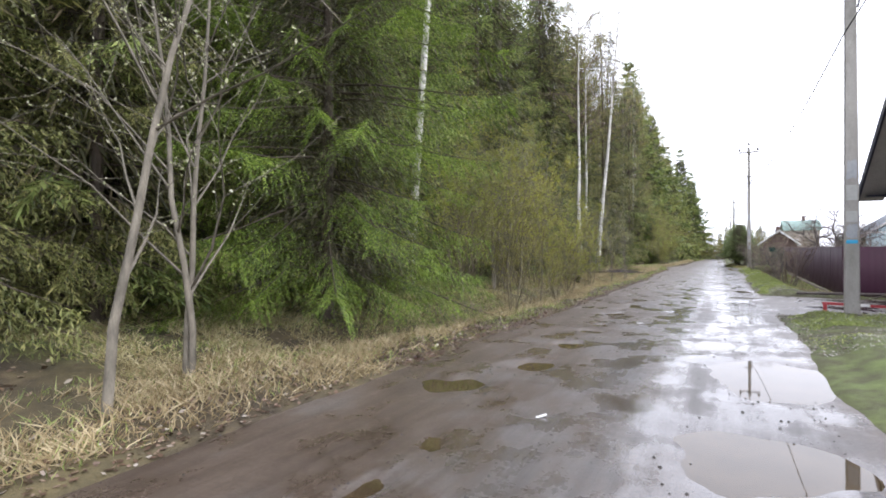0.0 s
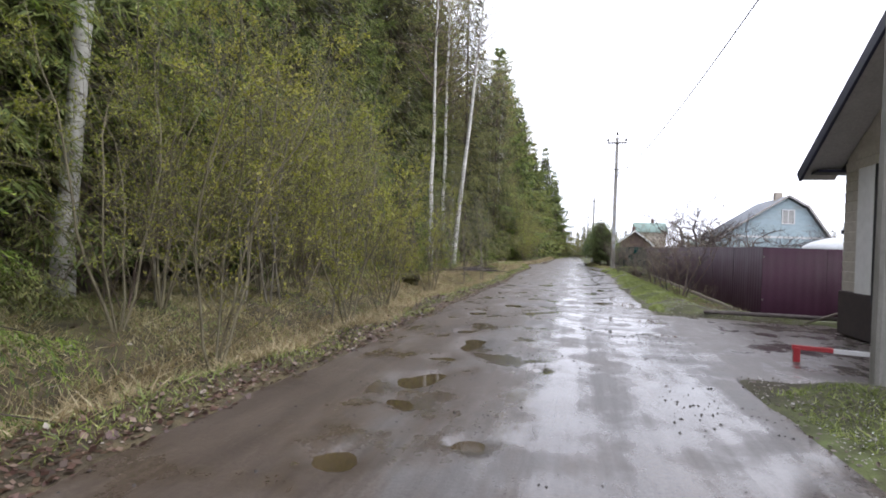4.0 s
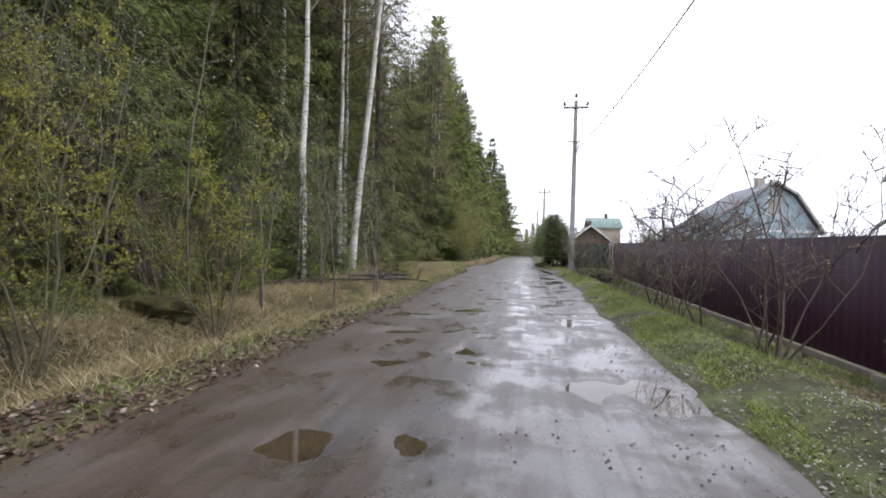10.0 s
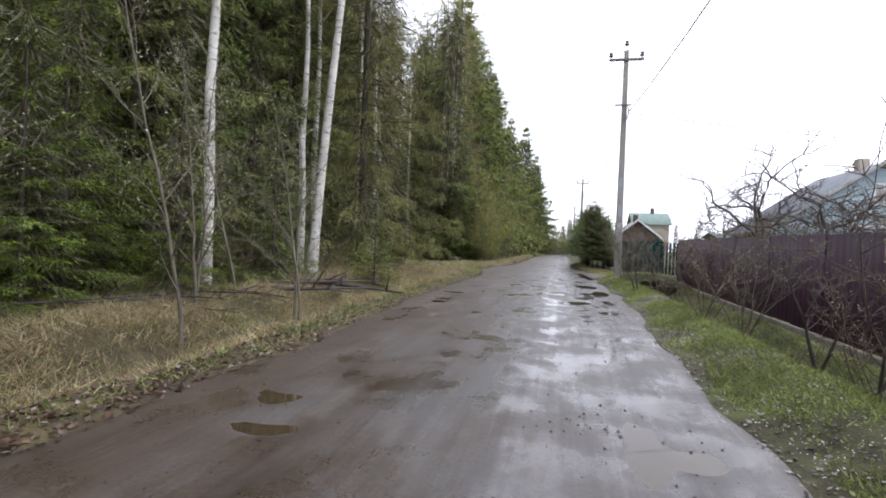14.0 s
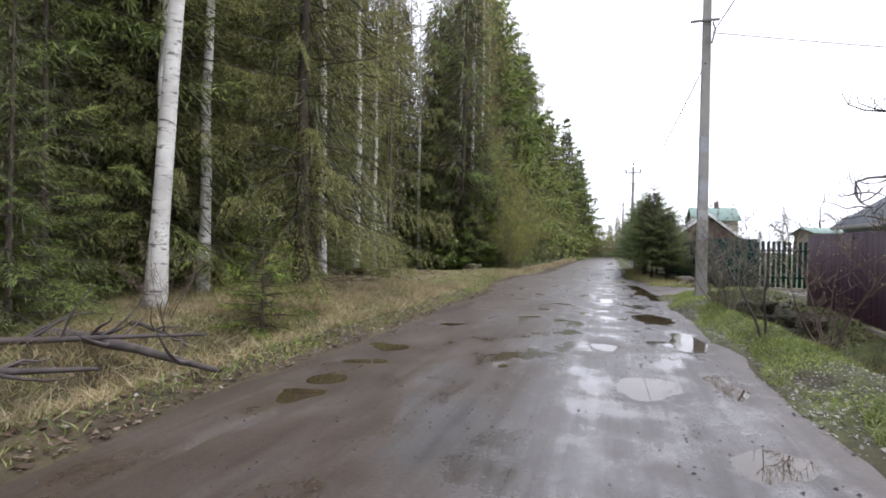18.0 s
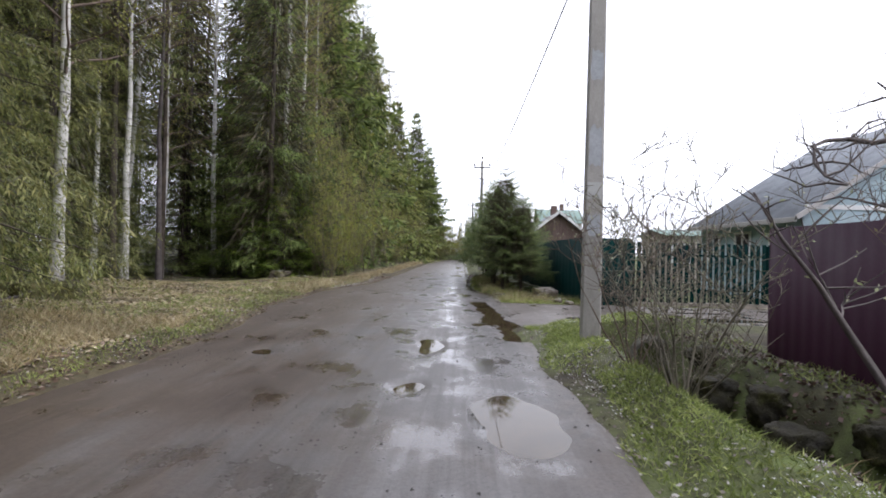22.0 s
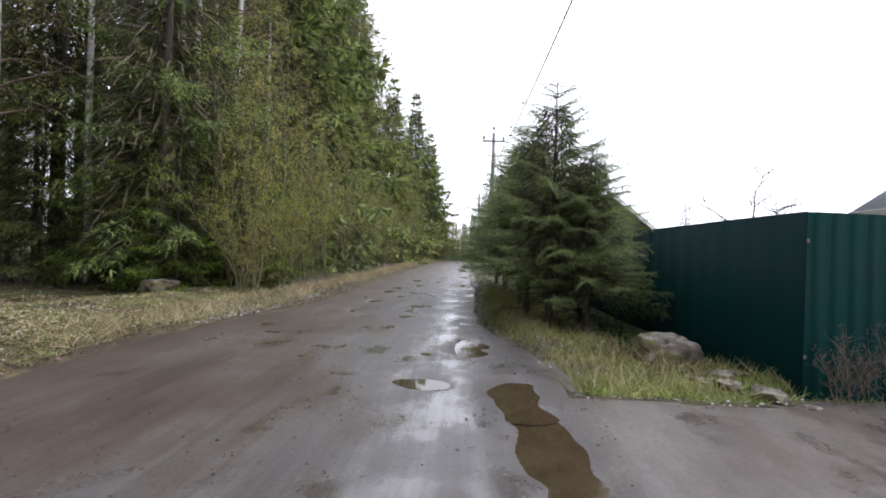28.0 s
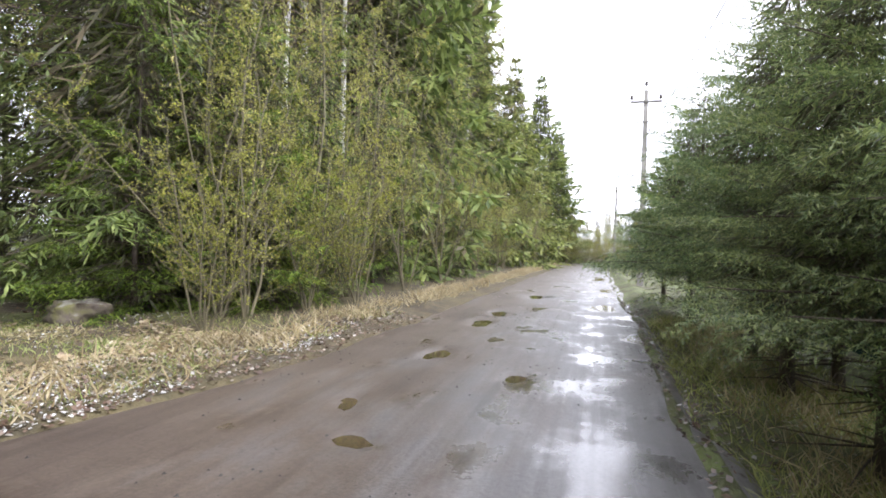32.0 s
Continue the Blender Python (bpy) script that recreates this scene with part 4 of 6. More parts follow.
# ---- fences ----
def profile_sheet(width, height, depth=0.009, pitch=0.115):
    """A sheet of trapezoid-profiled steel in the xz plane, seen from -y."""
    n = max(2, int(round(width / pitch)))
    xs, ys = [], []
    for i in range(n):
        for f, d in ((0.0, 0), (0.42, 0), (0.52, 1), (0.9, 1)):
            xs.append((i + f) * width / n), ys.append(-depth * d)
    xs.append(width), ys.append(0)
    xs, ys = np.array(xs), np.array(ys)
    m = len(xs)
    v = np.concatenate([np.c_[xs, ys + o, np.full(m, z)] for o in (0, 0.004) for z in (0, height)])
    i = np.arange(m - 1)
    front = np.stack([i, i + 1, m + i + 1, m + i], -1)
    back = np.stack([2 * m + i + 1, 2 * m + i, 3 * m + i, 3 * m + i + 1], -1)
    topf = np.stack([m + i, m + i + 1, 3 * m + i + 1, 3 * m + i], -1)
    return v, np.concatenate([front, back, topf])


def sheet_fence(a, b, za, zb, ha, hb, material, label, panel=1.15, cap=True, pitch=0.115, depth=0.009, corner=True):
    """A run of profiled sheets from a to b; each panel and post is a part."""
    a, b = Vector((*a, 0)), Vector((*b, 0))
    length = (b - a).length
    ang = math.degrees(math.atan2(b.y - a.y, b.x - a.x))
    f = thing("sheet_fence", (a.x, a.y, za), label, "fence", "", ang)
    n = max(1, round(length / panel))
    w = length / n
    meshes = {}
    for i in range(n):
        t = (i + 0.5) / n
        hgt = round(ha + (hb - ha) * t, 2)
        if hgt not in meshes:
            v, q = profile_sheet(w + 0.012, hgt, depth, pitch)
            meshes[hgt] = mesh_np("panel", v, q)
            meshes[hgt].materials.append(material)
        ob = new("panel", meshes[hgt])
        ob.parent = f
        ob.location = (i * w, -0.006 * (i % 2), (zb - za) * t + 0.004 * ((i * 7) % 3))
    for i in range(2 if corner else 0, n + (0 if corner else 1), 2):
        t = i / n
        part("post", box((0.06, 0.06, ha + (hb - ha) * t + 0.25), (i * w, 0.06, (zb - za) * t + (ha + (hb - ha) * t) / 2 - 0.15)), M["steel"], f)
    if cap:
        for t0 in (0.25, 0.85):
            part("rail", box((length, 0.03, 0.04), (length / 2, 0.022, (za + zb) / 2 - za + ha * t0), 0, (0, -math.degrees(math.atan2(zb - za, length)), 0)), M["steel"], f)
    return f


A, B = (4.5, 19.4), (5.06, 42.1)
maroon = sheet_fence(B, A, 0.17, 0.02, 1.53, 1.50, M["maroon"], "dark maroon profiled sheet metal fence along the ditch", 1.15, True, 0.19, 0.002)
maroon_side = sheet_fence(A, (9.4, 19.6), 0.02, 0.02, 1.50, 1.50, M["maroon"], "dark maroon profiled metal fence beside the drive", 1.15, True, 0.19, 0.002)
maroon_far = sheet_fence((13.0, 43.2), (5.07, 42.12), 0.17, 0.17, 1.53, 1.53, M["maroon"], "dark maroon profiled fence facing the side road")
sill = thing("foundation_beam", (*A, gz(*A)), "pale concrete beam under the maroon fence", "beam", "", 90 - math.degrees(math.atan2(B[0] - A[0], B[1] - A[1])))
for i in range(8):
    L8 = math.hypot(B[0] - A[0], B[1] - A[1]) / 8
    part("beam", box((L8 - 0.012, 0.07, 0.09), (L8 * (i + 0.5), 0.055, -0.045 - gz(*A) + 0.02 + 0.15 * (i + 0.5) / 8), 0.01), M["white_beam"], sill)
C, E1, E2 = (4.60, 49.66), (5.95, 49.85), (13.5, 50.4)
green = sheet_fence((4.42, 66.0), C, -0.1, -0.1, 1.88, 1.88, M["green_sheet"], "dark green sheet metal fence behind the spruces", 2.0, True, 0.5, 0.003)
green_front = sheet_fence(C, E1, -0.1, -0.1, 1.88, 1.88, M["green_sheet"], "dark green profiled metal fence facing the side road", 1.3, True, 0.2, 0.018)

picket = thing("picket_fence", (E1[0], E1[1], gz(*E1)), "dark green metal picket fence with gaps", "fence", "", math.degrees(math.atan2(E2[1] - E1[1], E2[0] - E1[0])))
PL = math.hypot(E2[0] - E1[0], E2[1] - E1[1])
slat = None
for i in range(int(PL / 0.165)):
    if slat is None:
        v, q = profile_sheet(0.105, 1.62, 0.018, 0.105)
        slat = mesh_np("slat", v, q)
        slat.materials.append(M["green_sheet"])
    ob = new("slat", slat)
    ob.parent = picket
    ob.location = (-0.03 + i * 0.165, 0, 0.1 + 0.01 * ((i * 5) % 3))
for z in (0.45, 1.4):
    part("rail", box((PL, 0.03, 0.05), (PL / 2, 0.03, z), 0.004), M["green_sheet"], picket)
for i in range(5):
    part("post", box((0.07, 0.07, 1.9), (i * PL / 4, 0.07, 0.75), 0.005), M["green_sheet"], picket)
part("foundation", box((PL, 0.16, 0.3), (PL / 2, 0.1, -0.05), 0.01), M["white_beam"], picket, "low pale concrete foundation")


# ---- houses ----
def window(parent, size, place, rz, curtain=None):
    """A window set in a wall: frame bars, pane and sill; the wall faces its local -y."""
    w, h = size
    fr = new("window")
    fr.parent = parent
    fr.matrix_local = pose(*place, 0, 0, rz)
    part("pane", box((w, 0.01, h), (0, 0.0, 0)), M["glass"], fr)
    # half-width: a real curtain; full width: a pale sheet imitating reflected sky
    if curtain:
        part("curtain", box((w * (0.42 if curtain == "curtain" else 0.96), 0.008, h * 0.95), (-w * (0.25 if curtain == "curtain" else 0), -0.012, 0)), M[curtain], fr)
    bars = ((w + 0.16, 0.08, (0, -0.02, h / 2 + 0.04)), (w + 0.16, 0.08, (0, -0.02, -h / 2 - 0.04)))
    for bw, bh, at in bars:
        part("frame", box((bw, 0.05, bh), at, 0.006), M["white"], fr)
    for bx in (-w / 2 - 0.04, 0, w / 2 + 0.04):
        part("frame", box((0.08 if bx else 0.05, 0.05, h), (bx, -0.02, 0), 0.006), M["white"], fr)
    return fr


def corrugated(length, slope, pitch=0.18, depth=0.03):
    """A corrugated roof sheet: waves across x, slope along y, lying in the xy plane."""
    n = max(2, int(length / pitch)) * 4
    xs = np.linspace(0, length, n + 1)
    zz = depth * 0.5 * np.sin(xs / pitch * 2 * np.pi)
    v = np.concatenate([np.c_[xs, np.full(n + 1, y), zz + o] for o in (0, -0.03) for y in (0, slope)])
    m = n + 1
    i = np.arange(n)
    f = [np.stack([i, i + 1, m + i + 1, m + i], -1), np.stack([2 * m + i + 1, 2 * m + i, 3 * m + i, 3 * m + i + 1], -1), np.stack([i + 1, i, 2 * m + i, 2 * m + i + 1], -1)]
    return v, np.concatenate(f)


def roof_plane(parent, p0, p1, q0, material, label="", flat=False):
    """A roof sheet from the eave p0-p1 up towards q0 (above p0)."""
    p0, p1, q0 = Vector(p0), Vector(p1), Vector(q0)
    x, y = (p1 - p0).normalized(), (q0 - p0).normalized()
    z = x.cross(y)
    v, f = corrugated((p1 - p0).length, (q0 - p0).length, 0.18, 0.004 if flat else 0.035)
    ob = part_np("roof", v, f, material, parent, label)
    ob.matrix_local = Matrix((x, y, z)).transposed().to_4x4()
    ob.location = p0
    return ob


# the house behind the first pole: its gable looks at the road
h1 = thing("house", (5.17, 10.5, 0.18), "pale-sided house with a dark blue roof edge and dark garage door", "house")
gable = [(0, 0.55), (7.0, 0.55), (7.0, 2.95), (3.5, 5.05), (0, 2.95)]
part("wall", prism(gable, 6.0, "x"), M["siding"], h1)
part("plinth", box((6.1, 7.1, 0.75), (3.0, 3.5, 0.22), 0.02), M["plinth"], h1, "dark plinth")
for i in range(14):
    part("siding_board", box((0.02, 7.0 if i < 13 else 6.6, 0.165), (-0.012, 3.5, 0.68 + i * 0.17), 0.006, (0, -4, 0)), M["siding"], h1)
part("garage_door", box((0.06, 2.6, 2.15), (-0.035, 3.9, 1.15), 0.01), M["dark_metal"], h1, "dark grey garage door")
for i in range(8):
    part("door_slat", box((0.03, 2.56, 0.02), (-0.072, 3.9, 0.25 + i * 0.26)), M["dark_metal"], h1)
part("door_recess", box((0.04, 0.5, 2.2), (-0.02, 6.3, 1.55), 0.01), M["white"], h1, "white door frame")
part("door_recess", box((0.05, 0.14, 2.2), (-0.03, 5.95, 1.55), 0.01), M["dark_metal"], h1)
for s in (0, 1):
    ey, ry = (7.0 + 0.45, 3.5) if s else (-0.45, 3.5)
    roof_plane(h1, (-0.55, ey, 2.95 - 0.27), (6.6, ey, 2.95 - 0.27), (-0.55, ry, 5.33), M["roof_blue"], "dark blue metal roof", True)
    dy = 3.95 * (1 if s else -1)
    ang = math.degrees(math.atan2(2.65, 3.95))
    part("soffit", box((0.53, 4.7, 0.04), (-0.28, 3.5 + dy / 2, 3.9), 0, (-ang if s else ang, 0, 0)), M["soffit"], h1, "pale boarded soffit")
    part("bargeboard", box((0.05, 4.78, 0.2), (-0.57, 3.5 + dy / 2, 3.96), 0.006, (-ang if s else ang, 0, 0)), M["roof_blue"], h1, "dark blue bargeboard")
    part("eave_box", box((6.9, 0.42, 0.05), (3.0, 3.5 + 0.95 * dy - (0.05 if s else -0.05), 2.68), 0.005), M["roof_blue"], h1)

# the two-storey house behind the maroon fence
h2 = thing("house", (13.0, 34.3, 0.0), "lilac-walled two-storey house with a white lower roof", "house", "", -28)
part("wall", box((9, 8, 3.0), (4.5, 6.1, 1.5)), M["beige"], h2)
part("upper_wall", box((8.0, 6.0, 2.2), (4.2, 5.6, 4.2)), M["lilac"], h2, "lilac upper storey")
roof_plane(h2, (-0.7, 1.2, 2.75), (10, 1.2, 2.75), (-0.7, 3.4, 3.45), M["tin"], "white tin lower roof", True)
roof_plane(h2, (-0.7, 10.8, 2.75), (-0.7, 1.2, 2.75), (0.3, 10.8, 3.45), M["tin"], "white tin lower roof", True)
part("fascia", box((10.6, 0.06, 0.16), (4.6, 1.18, 2.68), 0.005), M["dark_metal"], h2)
part("fascia", box((0.06, 9.6, 0.16), (-0.7, 6.0, 2.68), 0.005), M["dark_metal"], h2)
part("upper_roof", box((9.4, 7.4, 0.14), (4.2, 5.6, 5.5), 0.02, (0, -7, 0)), M["tin"], h2, "flat pale upper roof with grey edge")
part("upper_fascia", box((9.4, 0.05, 0.2), (4.2, 1.88, 5.46), 0.005, (0, -7, 0)), M["steel"], h2)
window(h2, (0.95, 0.95), (1.2, 2.58, 4.35), 0, "curtain")
window(h2, (0.95, 0.95), (0.18, 4.6, 4.35), -90, "curtain")
car_cover = thing("snowy_roof_hump", (9.0, 25.0, 0.0), "rounded white tarpaulin cover over a garden shed", "shed cover")
bm = bmesh.new()
bmesh.ops.create_uvsphere(bm, u_segments=20, v_segments=10, radius=1)
bmesh.ops.scale(bm, vec=(1.7, 1.2, 0.5), verts=bm.verts)
bmesh.ops.translate(bm, vec=(0, 0, 1.55), verts=bm.verts)
part("cover", bm, M["tin"], car_cover, "", True)
part("body", box((3.0, 2.0, 1.6), (0, 0, 0.8), 0.05), M["old_wood"], car_cover)

# the pale blue house with a broken-pitch roof
h3 = thing("house", (16.0, 51.2, 0.0), "pale blue boarded house with a grey broken-pitch roof", "house", "", 0)
GAM = [(-5.1, 2.55), (0, 6.02), (1.35, 5.2), (2.95, 2.75)]
part("wall", prism([(-4.7, 0), (2.7, 0), (2.7, 2.9), (1.25, 5.08), (0, 5.85), (-4.7, 2.6)], 6.4, "y"), M["blue_board"], h3)
for i in range(36):
    z = 1.4 + i * 0.12
    x0 = -4.7 if z < 2.6 else -4.7 + (z - 2.6) * 1.446
    x1 = 2.7 if z < 2.9 else 2.7 - (z - 2.9) * 0.665 if z < 5.08 else 1.25 * (5.85 - z) / 0.77
    if x1 - x0 > 0.2:
        part("board", box((x1 - x0, 0.02, 0.115), ((x0 + x1) / 2, -0.012, z), 0.004), M["blue_board"], h3)
for (xa, za), (xb, zb) in zip(GAM, GAM[1:]):
    lo, hi = ((xa, za), (xb, zb)) if za < zb else ((xb, zb), (xa, za))
    e0, e1 = ((lo[0], 6.7, lo[1]), (lo[0], -0.35, lo[1])) if lo[0] < 0 else ((lo[0], -0.35, lo[1]), (lo[0], 6.7, lo[1]))
    roof_plane(h3, e0, e1, (hi[0], e0[1], hi[1]), M["slate"], "grey corrugated roof")
    cx, cz, ll = (xa + xb) / 2, (za + zb) / 2, math.hypot(xb - xa, zb - za)
    part("bargeboard", box((ll, 0.04, 0.14), (cx, -0.36, cz), 0.005, (0, -math.degrees(math.atan2(zb - za, xb - xa)), 0)), M["soffit"], h3)
# pale sheet over this pane stands in for sky mirrored in the glass
window(h3, (0.72, 0.95), (0.1, -0.03, 4.45), 0, "paper")
part("chimney", box((0.5, 0.5, 0.8), (-0.1, 1.6, 6.05), 0.02), M["beige"], h3, "small brick chimney")
part("eave_band", box((7.3, 0.05, 0.14), (-1.0, -0.03, 2.9), 0.005), M["white"], h3)
part("eave_band", box((0.06, 7.0, 0.16), (-5.08, 3.2, 2.5), 0.01), M["soffit"], h3)
for i in range(3):
    window(h3, (0.9, 0.9), (-4.74, 1.0 + 2.1 * i, 1.75), -90)

# the small boarded hut with a gable, behind the green fence
h5 = thing("hut", (6.6, 64.2, 0.0), "small weathered wooden hut with a red-brown gable", "hut")
part("wall", box((3.2, 4.5, 2.3), (0, 2.25, 1.15)), M["rust_wood"], h5)
part("gable", prism([(-1.6, 2.3), (1.6, 2.3), (0, 3.5)], 4.5, "y"), M["rust_wood"], h5)
for i in range(12):
    x = -1.5 + i * 0.27
    part("board", box((0.24, 0.02, 1.1 + 1.2 * (1 - abs(x) / 1.6)), (x, -0.012, 1.2 + 0.55 + 0.6 * (1 - abs(x) / 1.6)), 0.004), M["rust_wood"], h5)
for s in (-1, 1):
    e0, e1 = ((-1.95, 4.8, 2.1), (-1.95, -0.35, 2.1)) if s < 0 else ((1.95, -0.35, 2.1), (1.95, 4.8, 2.1))
    roof_plane(h5, e0, e1, (0, e0[1], 3.62), M["slate"], "grey weathered roof", True)
    part("bargeboard", box((2.5, 0.04, 0.14), (s * 0.97, -0.36, 2.86), 0.005, (0, s * 38, 0)), M["white"], h5)
part("chimney", box((0.35, 0.35, 0.7), (0.1, 2.0, 3.8), 0.02), M["rust_wood"], h5)

# the green-roofed shed and a far green roof
for place, sz, lab in (((13.4, 62.9, 0), (2.6, 4.0, 2.5, 0.35), "low shed with a dull green roof"), ((11.4, 88.0, 0), (4.0, 5.0, 4.5, 1.5), "far house with a green tin roof")):
    s = thing("house", place, lab, "house")
    w, d, h, rr = sz
    part("wall", box((w, d, h), (0, d / 2, h / 2)), M["beige"], s)
    roof_plane(s, (-w / 2 - 0.3, -0.3, h - 0.05), (w / 2 + 0.3, -0.3, h - 0.05), (-w / 2 - 0.3, d / 2, h + rr), M["green_roof"], "green tin roof", True)
    roof_plane(s, (w / 2 + 0.3, d + 0.3, h - 0.05), (-w / 2 - 0.3, d + 0.3, h - 0.05), (w / 2 + 0.3, d / 2, h + rr), M["green_roof"], "green tin roof", True)
    part("gable", prism([(0.0, h), (d, h), (d / 2, h + rr * 0.9)], w, "x"), M["beige"], s).location = (-w / 2, 0, 0)
    if rr > 1:
        part("chimney", box((0.4, 0.4, 0.8), (w * 0.1, d / 2, h + rr + 0.2), 0.02), M["rust_wood"], s)
    window(s, (0.9, 0.9), (-w / 4, -0.02, h * 0.6), 0)


# ---- things by the road ----
def rock(place, size, seed, label, material="boulder", detail=4):
    bm = bmesh.new()
    bmesh.ops.create_icosphere(bm, subdivisions=detail, radius=1)
    o = Vector((seed * 3.7, seed, -seed))
    for v in bm.verts:
        n = noise.noise(v.co * 1.2 + o) * 0.5 + abs(noise.noise(v.co * 2.6 - o)) * 0.35 + noise.noise(v.co * 6.5 + o) * 0.12 + noise.noise(v.co * 15 - o) * 0.04
        c = v.co * (0.86 + n)
        c.z = min(c.z, 0.62 + 0.12 * noise.noise(v.co * 3 + o))
        v.co = Vector((c.x * size[0], c.y * size[1], c.z * size[2]))
    ob = part("boulder", bm, M[material], None, "", detail > 3)
    ob.matrix_world = pose(*place, 0, 0, seed * 40)
    return tagged(ob, label, "boulder")


rock((3.78, 51.05, gz(3.78, 51.05) + 0.1), (0.40, 0.34, 0.36), 3, "mossy brown boulder with a pale flat top in dry grass")
for i, (x, y, s) in enumerate(((3.95, 49.75, 0.12), (4.2, 49.5, 0.16), (4.05, 50.1, 0.14), (3.75, 49.9, 0.09), (4.45, 49.25, 0.08), (4.3, 50.3, 0.12))):
    rock((x, y, gz(x, y) + s * 0.3), (s * 1.3, s, s * 0.7), 60 + i, "pale stone by the corner of the green fence", "boulder", 2)
rock((-6.2, 56.9, gz(-6.2, 56.9) + 0.1), (0.42, 0.36, 0.32), 5, "pale grey boulder at the edge of the wood")
rock((-4.85, 23.2, gz(-4.85, 23.2) + 0.05), (0.55, 0.6, 0.32), 11, "moss-covered mound with brown earth", "mound")
rock((-7.4, 46.2, gz(-7.4, 46.2) + 0.05), (0.75, 0.6, 0.42), 14, "earthy mound with dry grass at the clearing", "mound")
for i, (x, y, s) in enumerate(((3.85, 41.3, 0.2), (4.3, 41.7, 0.26), (4.35, 40.9, 0.22), (3.85, 40.5, 0.2), (4.25, 40.2, 0.26), (4.45, 42.4, 0.18), (3.8, 42.2, 0.16), (3.95, 39.5, 0.22), (4.4, 39.5, 0.18))):
    rock((x, y, gz(x, y) + s * 0.6), (s, s * 1.15, s * 1.1), 20 + i, "dark mossy stone in the ditch", "ditch_stone", 4)

# culvert pipe under the side road
cul = thing("culvert_pipe", (4.22, 43.52, -0.2), "dark concrete culvert pipe opening into the ditch", "pipe")
n = 28
ang = np.linspace(0, 2 * np.pi, n, endpoint=False)
rings = [np.c_[r * np.cos(ang), np.full(n, y), r * np.sin(ang)] for r, y in ((0.26, 1.1), (0.26, 0.0), (0.32, 0.0), (0.32, 1.1))]
i = np.arange(n)
q = [np.stack([k * n + i, k * n + (i + 1) % n, (k + 1) * n + (i + 1) % n, (k + 1) * n + i], -1) for k in range(3)]
part_np("pipe", np.concatenate(rings), np.concatenate(q), M["pipe"], cul, "", True)

t = Tubes()
t.add([(0.47, -0.04, 0.22), (0.47, 1.5, 0.2)], [0.05, 0.05], 10)
part_np("side_pipe", *t.get(), M["pipe"], cul, "thin pipe end beside the culvert", True)

# boom barrier across the drive
bar = thing("boom_barrier", (3.35, 14.4, gz(3.35, 14.4)), "red and white barrier bar on a low steel post", "barrier", "", -12)
part("post", box((0.07, 0.07, 0.32), (0, 0, 0.15), 0.006), M["red"], bar)
part("foot", box((0.16, 0.16, 0.02), (0, 0, 0.0), 0.004), M["steel"], bar)
for i in range(7):
    part("bar_segment", box((0.42, 0.045, 0.055), (0.16 + i * 0.42, 0, 0.31 - 0.006 * i), 0.005), M["red" if i % 2 == 0 else "white"], bar)
part("far_post", box((0.06, 0.06, 0.3), (3.0, 0, 0.13), 0.005), M["steel"], bar)
# low dark rail at the end of the maroon fence
rail = thing("low_rail", (4.2, 18.9, gz(4.2, 18.9)), "dark wooden rail lying along the edge of the drive", "rail", "", -3)
t = Tubes()
t.add([(-0.9, 0.05, 0.10), (0.4, 0.02, 0.12), (2.4, 0, 0.14)], [0.04, 0.045, 0.04], 7)
part_np("log", *t.get(), M["dark_bark"], rail, "", True)
t = Tubes()
t.add([(0.9, -0.02, 0.0), (1.9, 0.0, 0.42)], [0.025, 0.02], 6)
part_np("brace", *t.get(), M["old_wood"], rail, "", True)


# ---- trees ----
def make_spruce(rng, needles, label, **kw):
    (tv, tf), (nv, nf), inner = spruce_meshes(rng, **kw)
    t = thing("spruce_tree", (0, 0, -400), label, "spruce tree", "spruces")
    part_np("trunk", tv, tf, M["spruce_bark"], t, "", True)
    part_np("crown", nv, nf, M[needles], t)
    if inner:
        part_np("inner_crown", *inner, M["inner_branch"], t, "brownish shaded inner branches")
    return t


def make_shrub(rng, name, label, bark, leafmat, category="shrub", group="roadside shrubs", **kw):
    stems, lv = shrub_meshes(rng, **kw)
    t = thing(name, (0, 0, -400), label, category, group)
    for tv, tf in stems:
        part_np("stem", tv, tf, M[bark], t, "", True)
    if lv is not None:
        part_np("foliage", *lv, M[leafmat], t)
    return t


def make_tall(rng, name, label, bark, leafmat, category="birch tree", group="tall trees", **kw):
    (tv, tf), (cv, cf), lv = tall_tree_meshes(rng, **kw)
    t = thing(name, (0, 0, -400), label, category, group)
    part_np("trunk", tv, tf, M[bark], t, "", True)
    part_np("crown", cv, cf, M["brown_twig"], t, "", True)
    if lv is not None:
        part_np("foliage", *lv, M[leafmat], t)
    return t


def plant(kinds, x, y, rng, size=1.0, turn=None, label="", vary=1.0):
    """A copy of one of the kinds, standing on the ground."""
    k = kinds[rng.integers(len(kinds))] if isinstance(kinds, list) else kinds
    s = size * (1 + vary * rng.uniform(-0.12, 0.14))
    k.scale = (s, s, s * (1 + vary * rng.uniform(-0.06, 0.08)))
    ob = copy_thing(k, pose(x, y, gz(x, y) - 0.02, 0, 0, rng.uniform(0, 360) if turn is None else turn))
    k.scale = (1, 1, 1)
    return tagged(ob, label)


def settle(kinds):
    for k in kinds:
        for o in (*k.children_recursive, k):
            bpy.data.objects.remove(o)


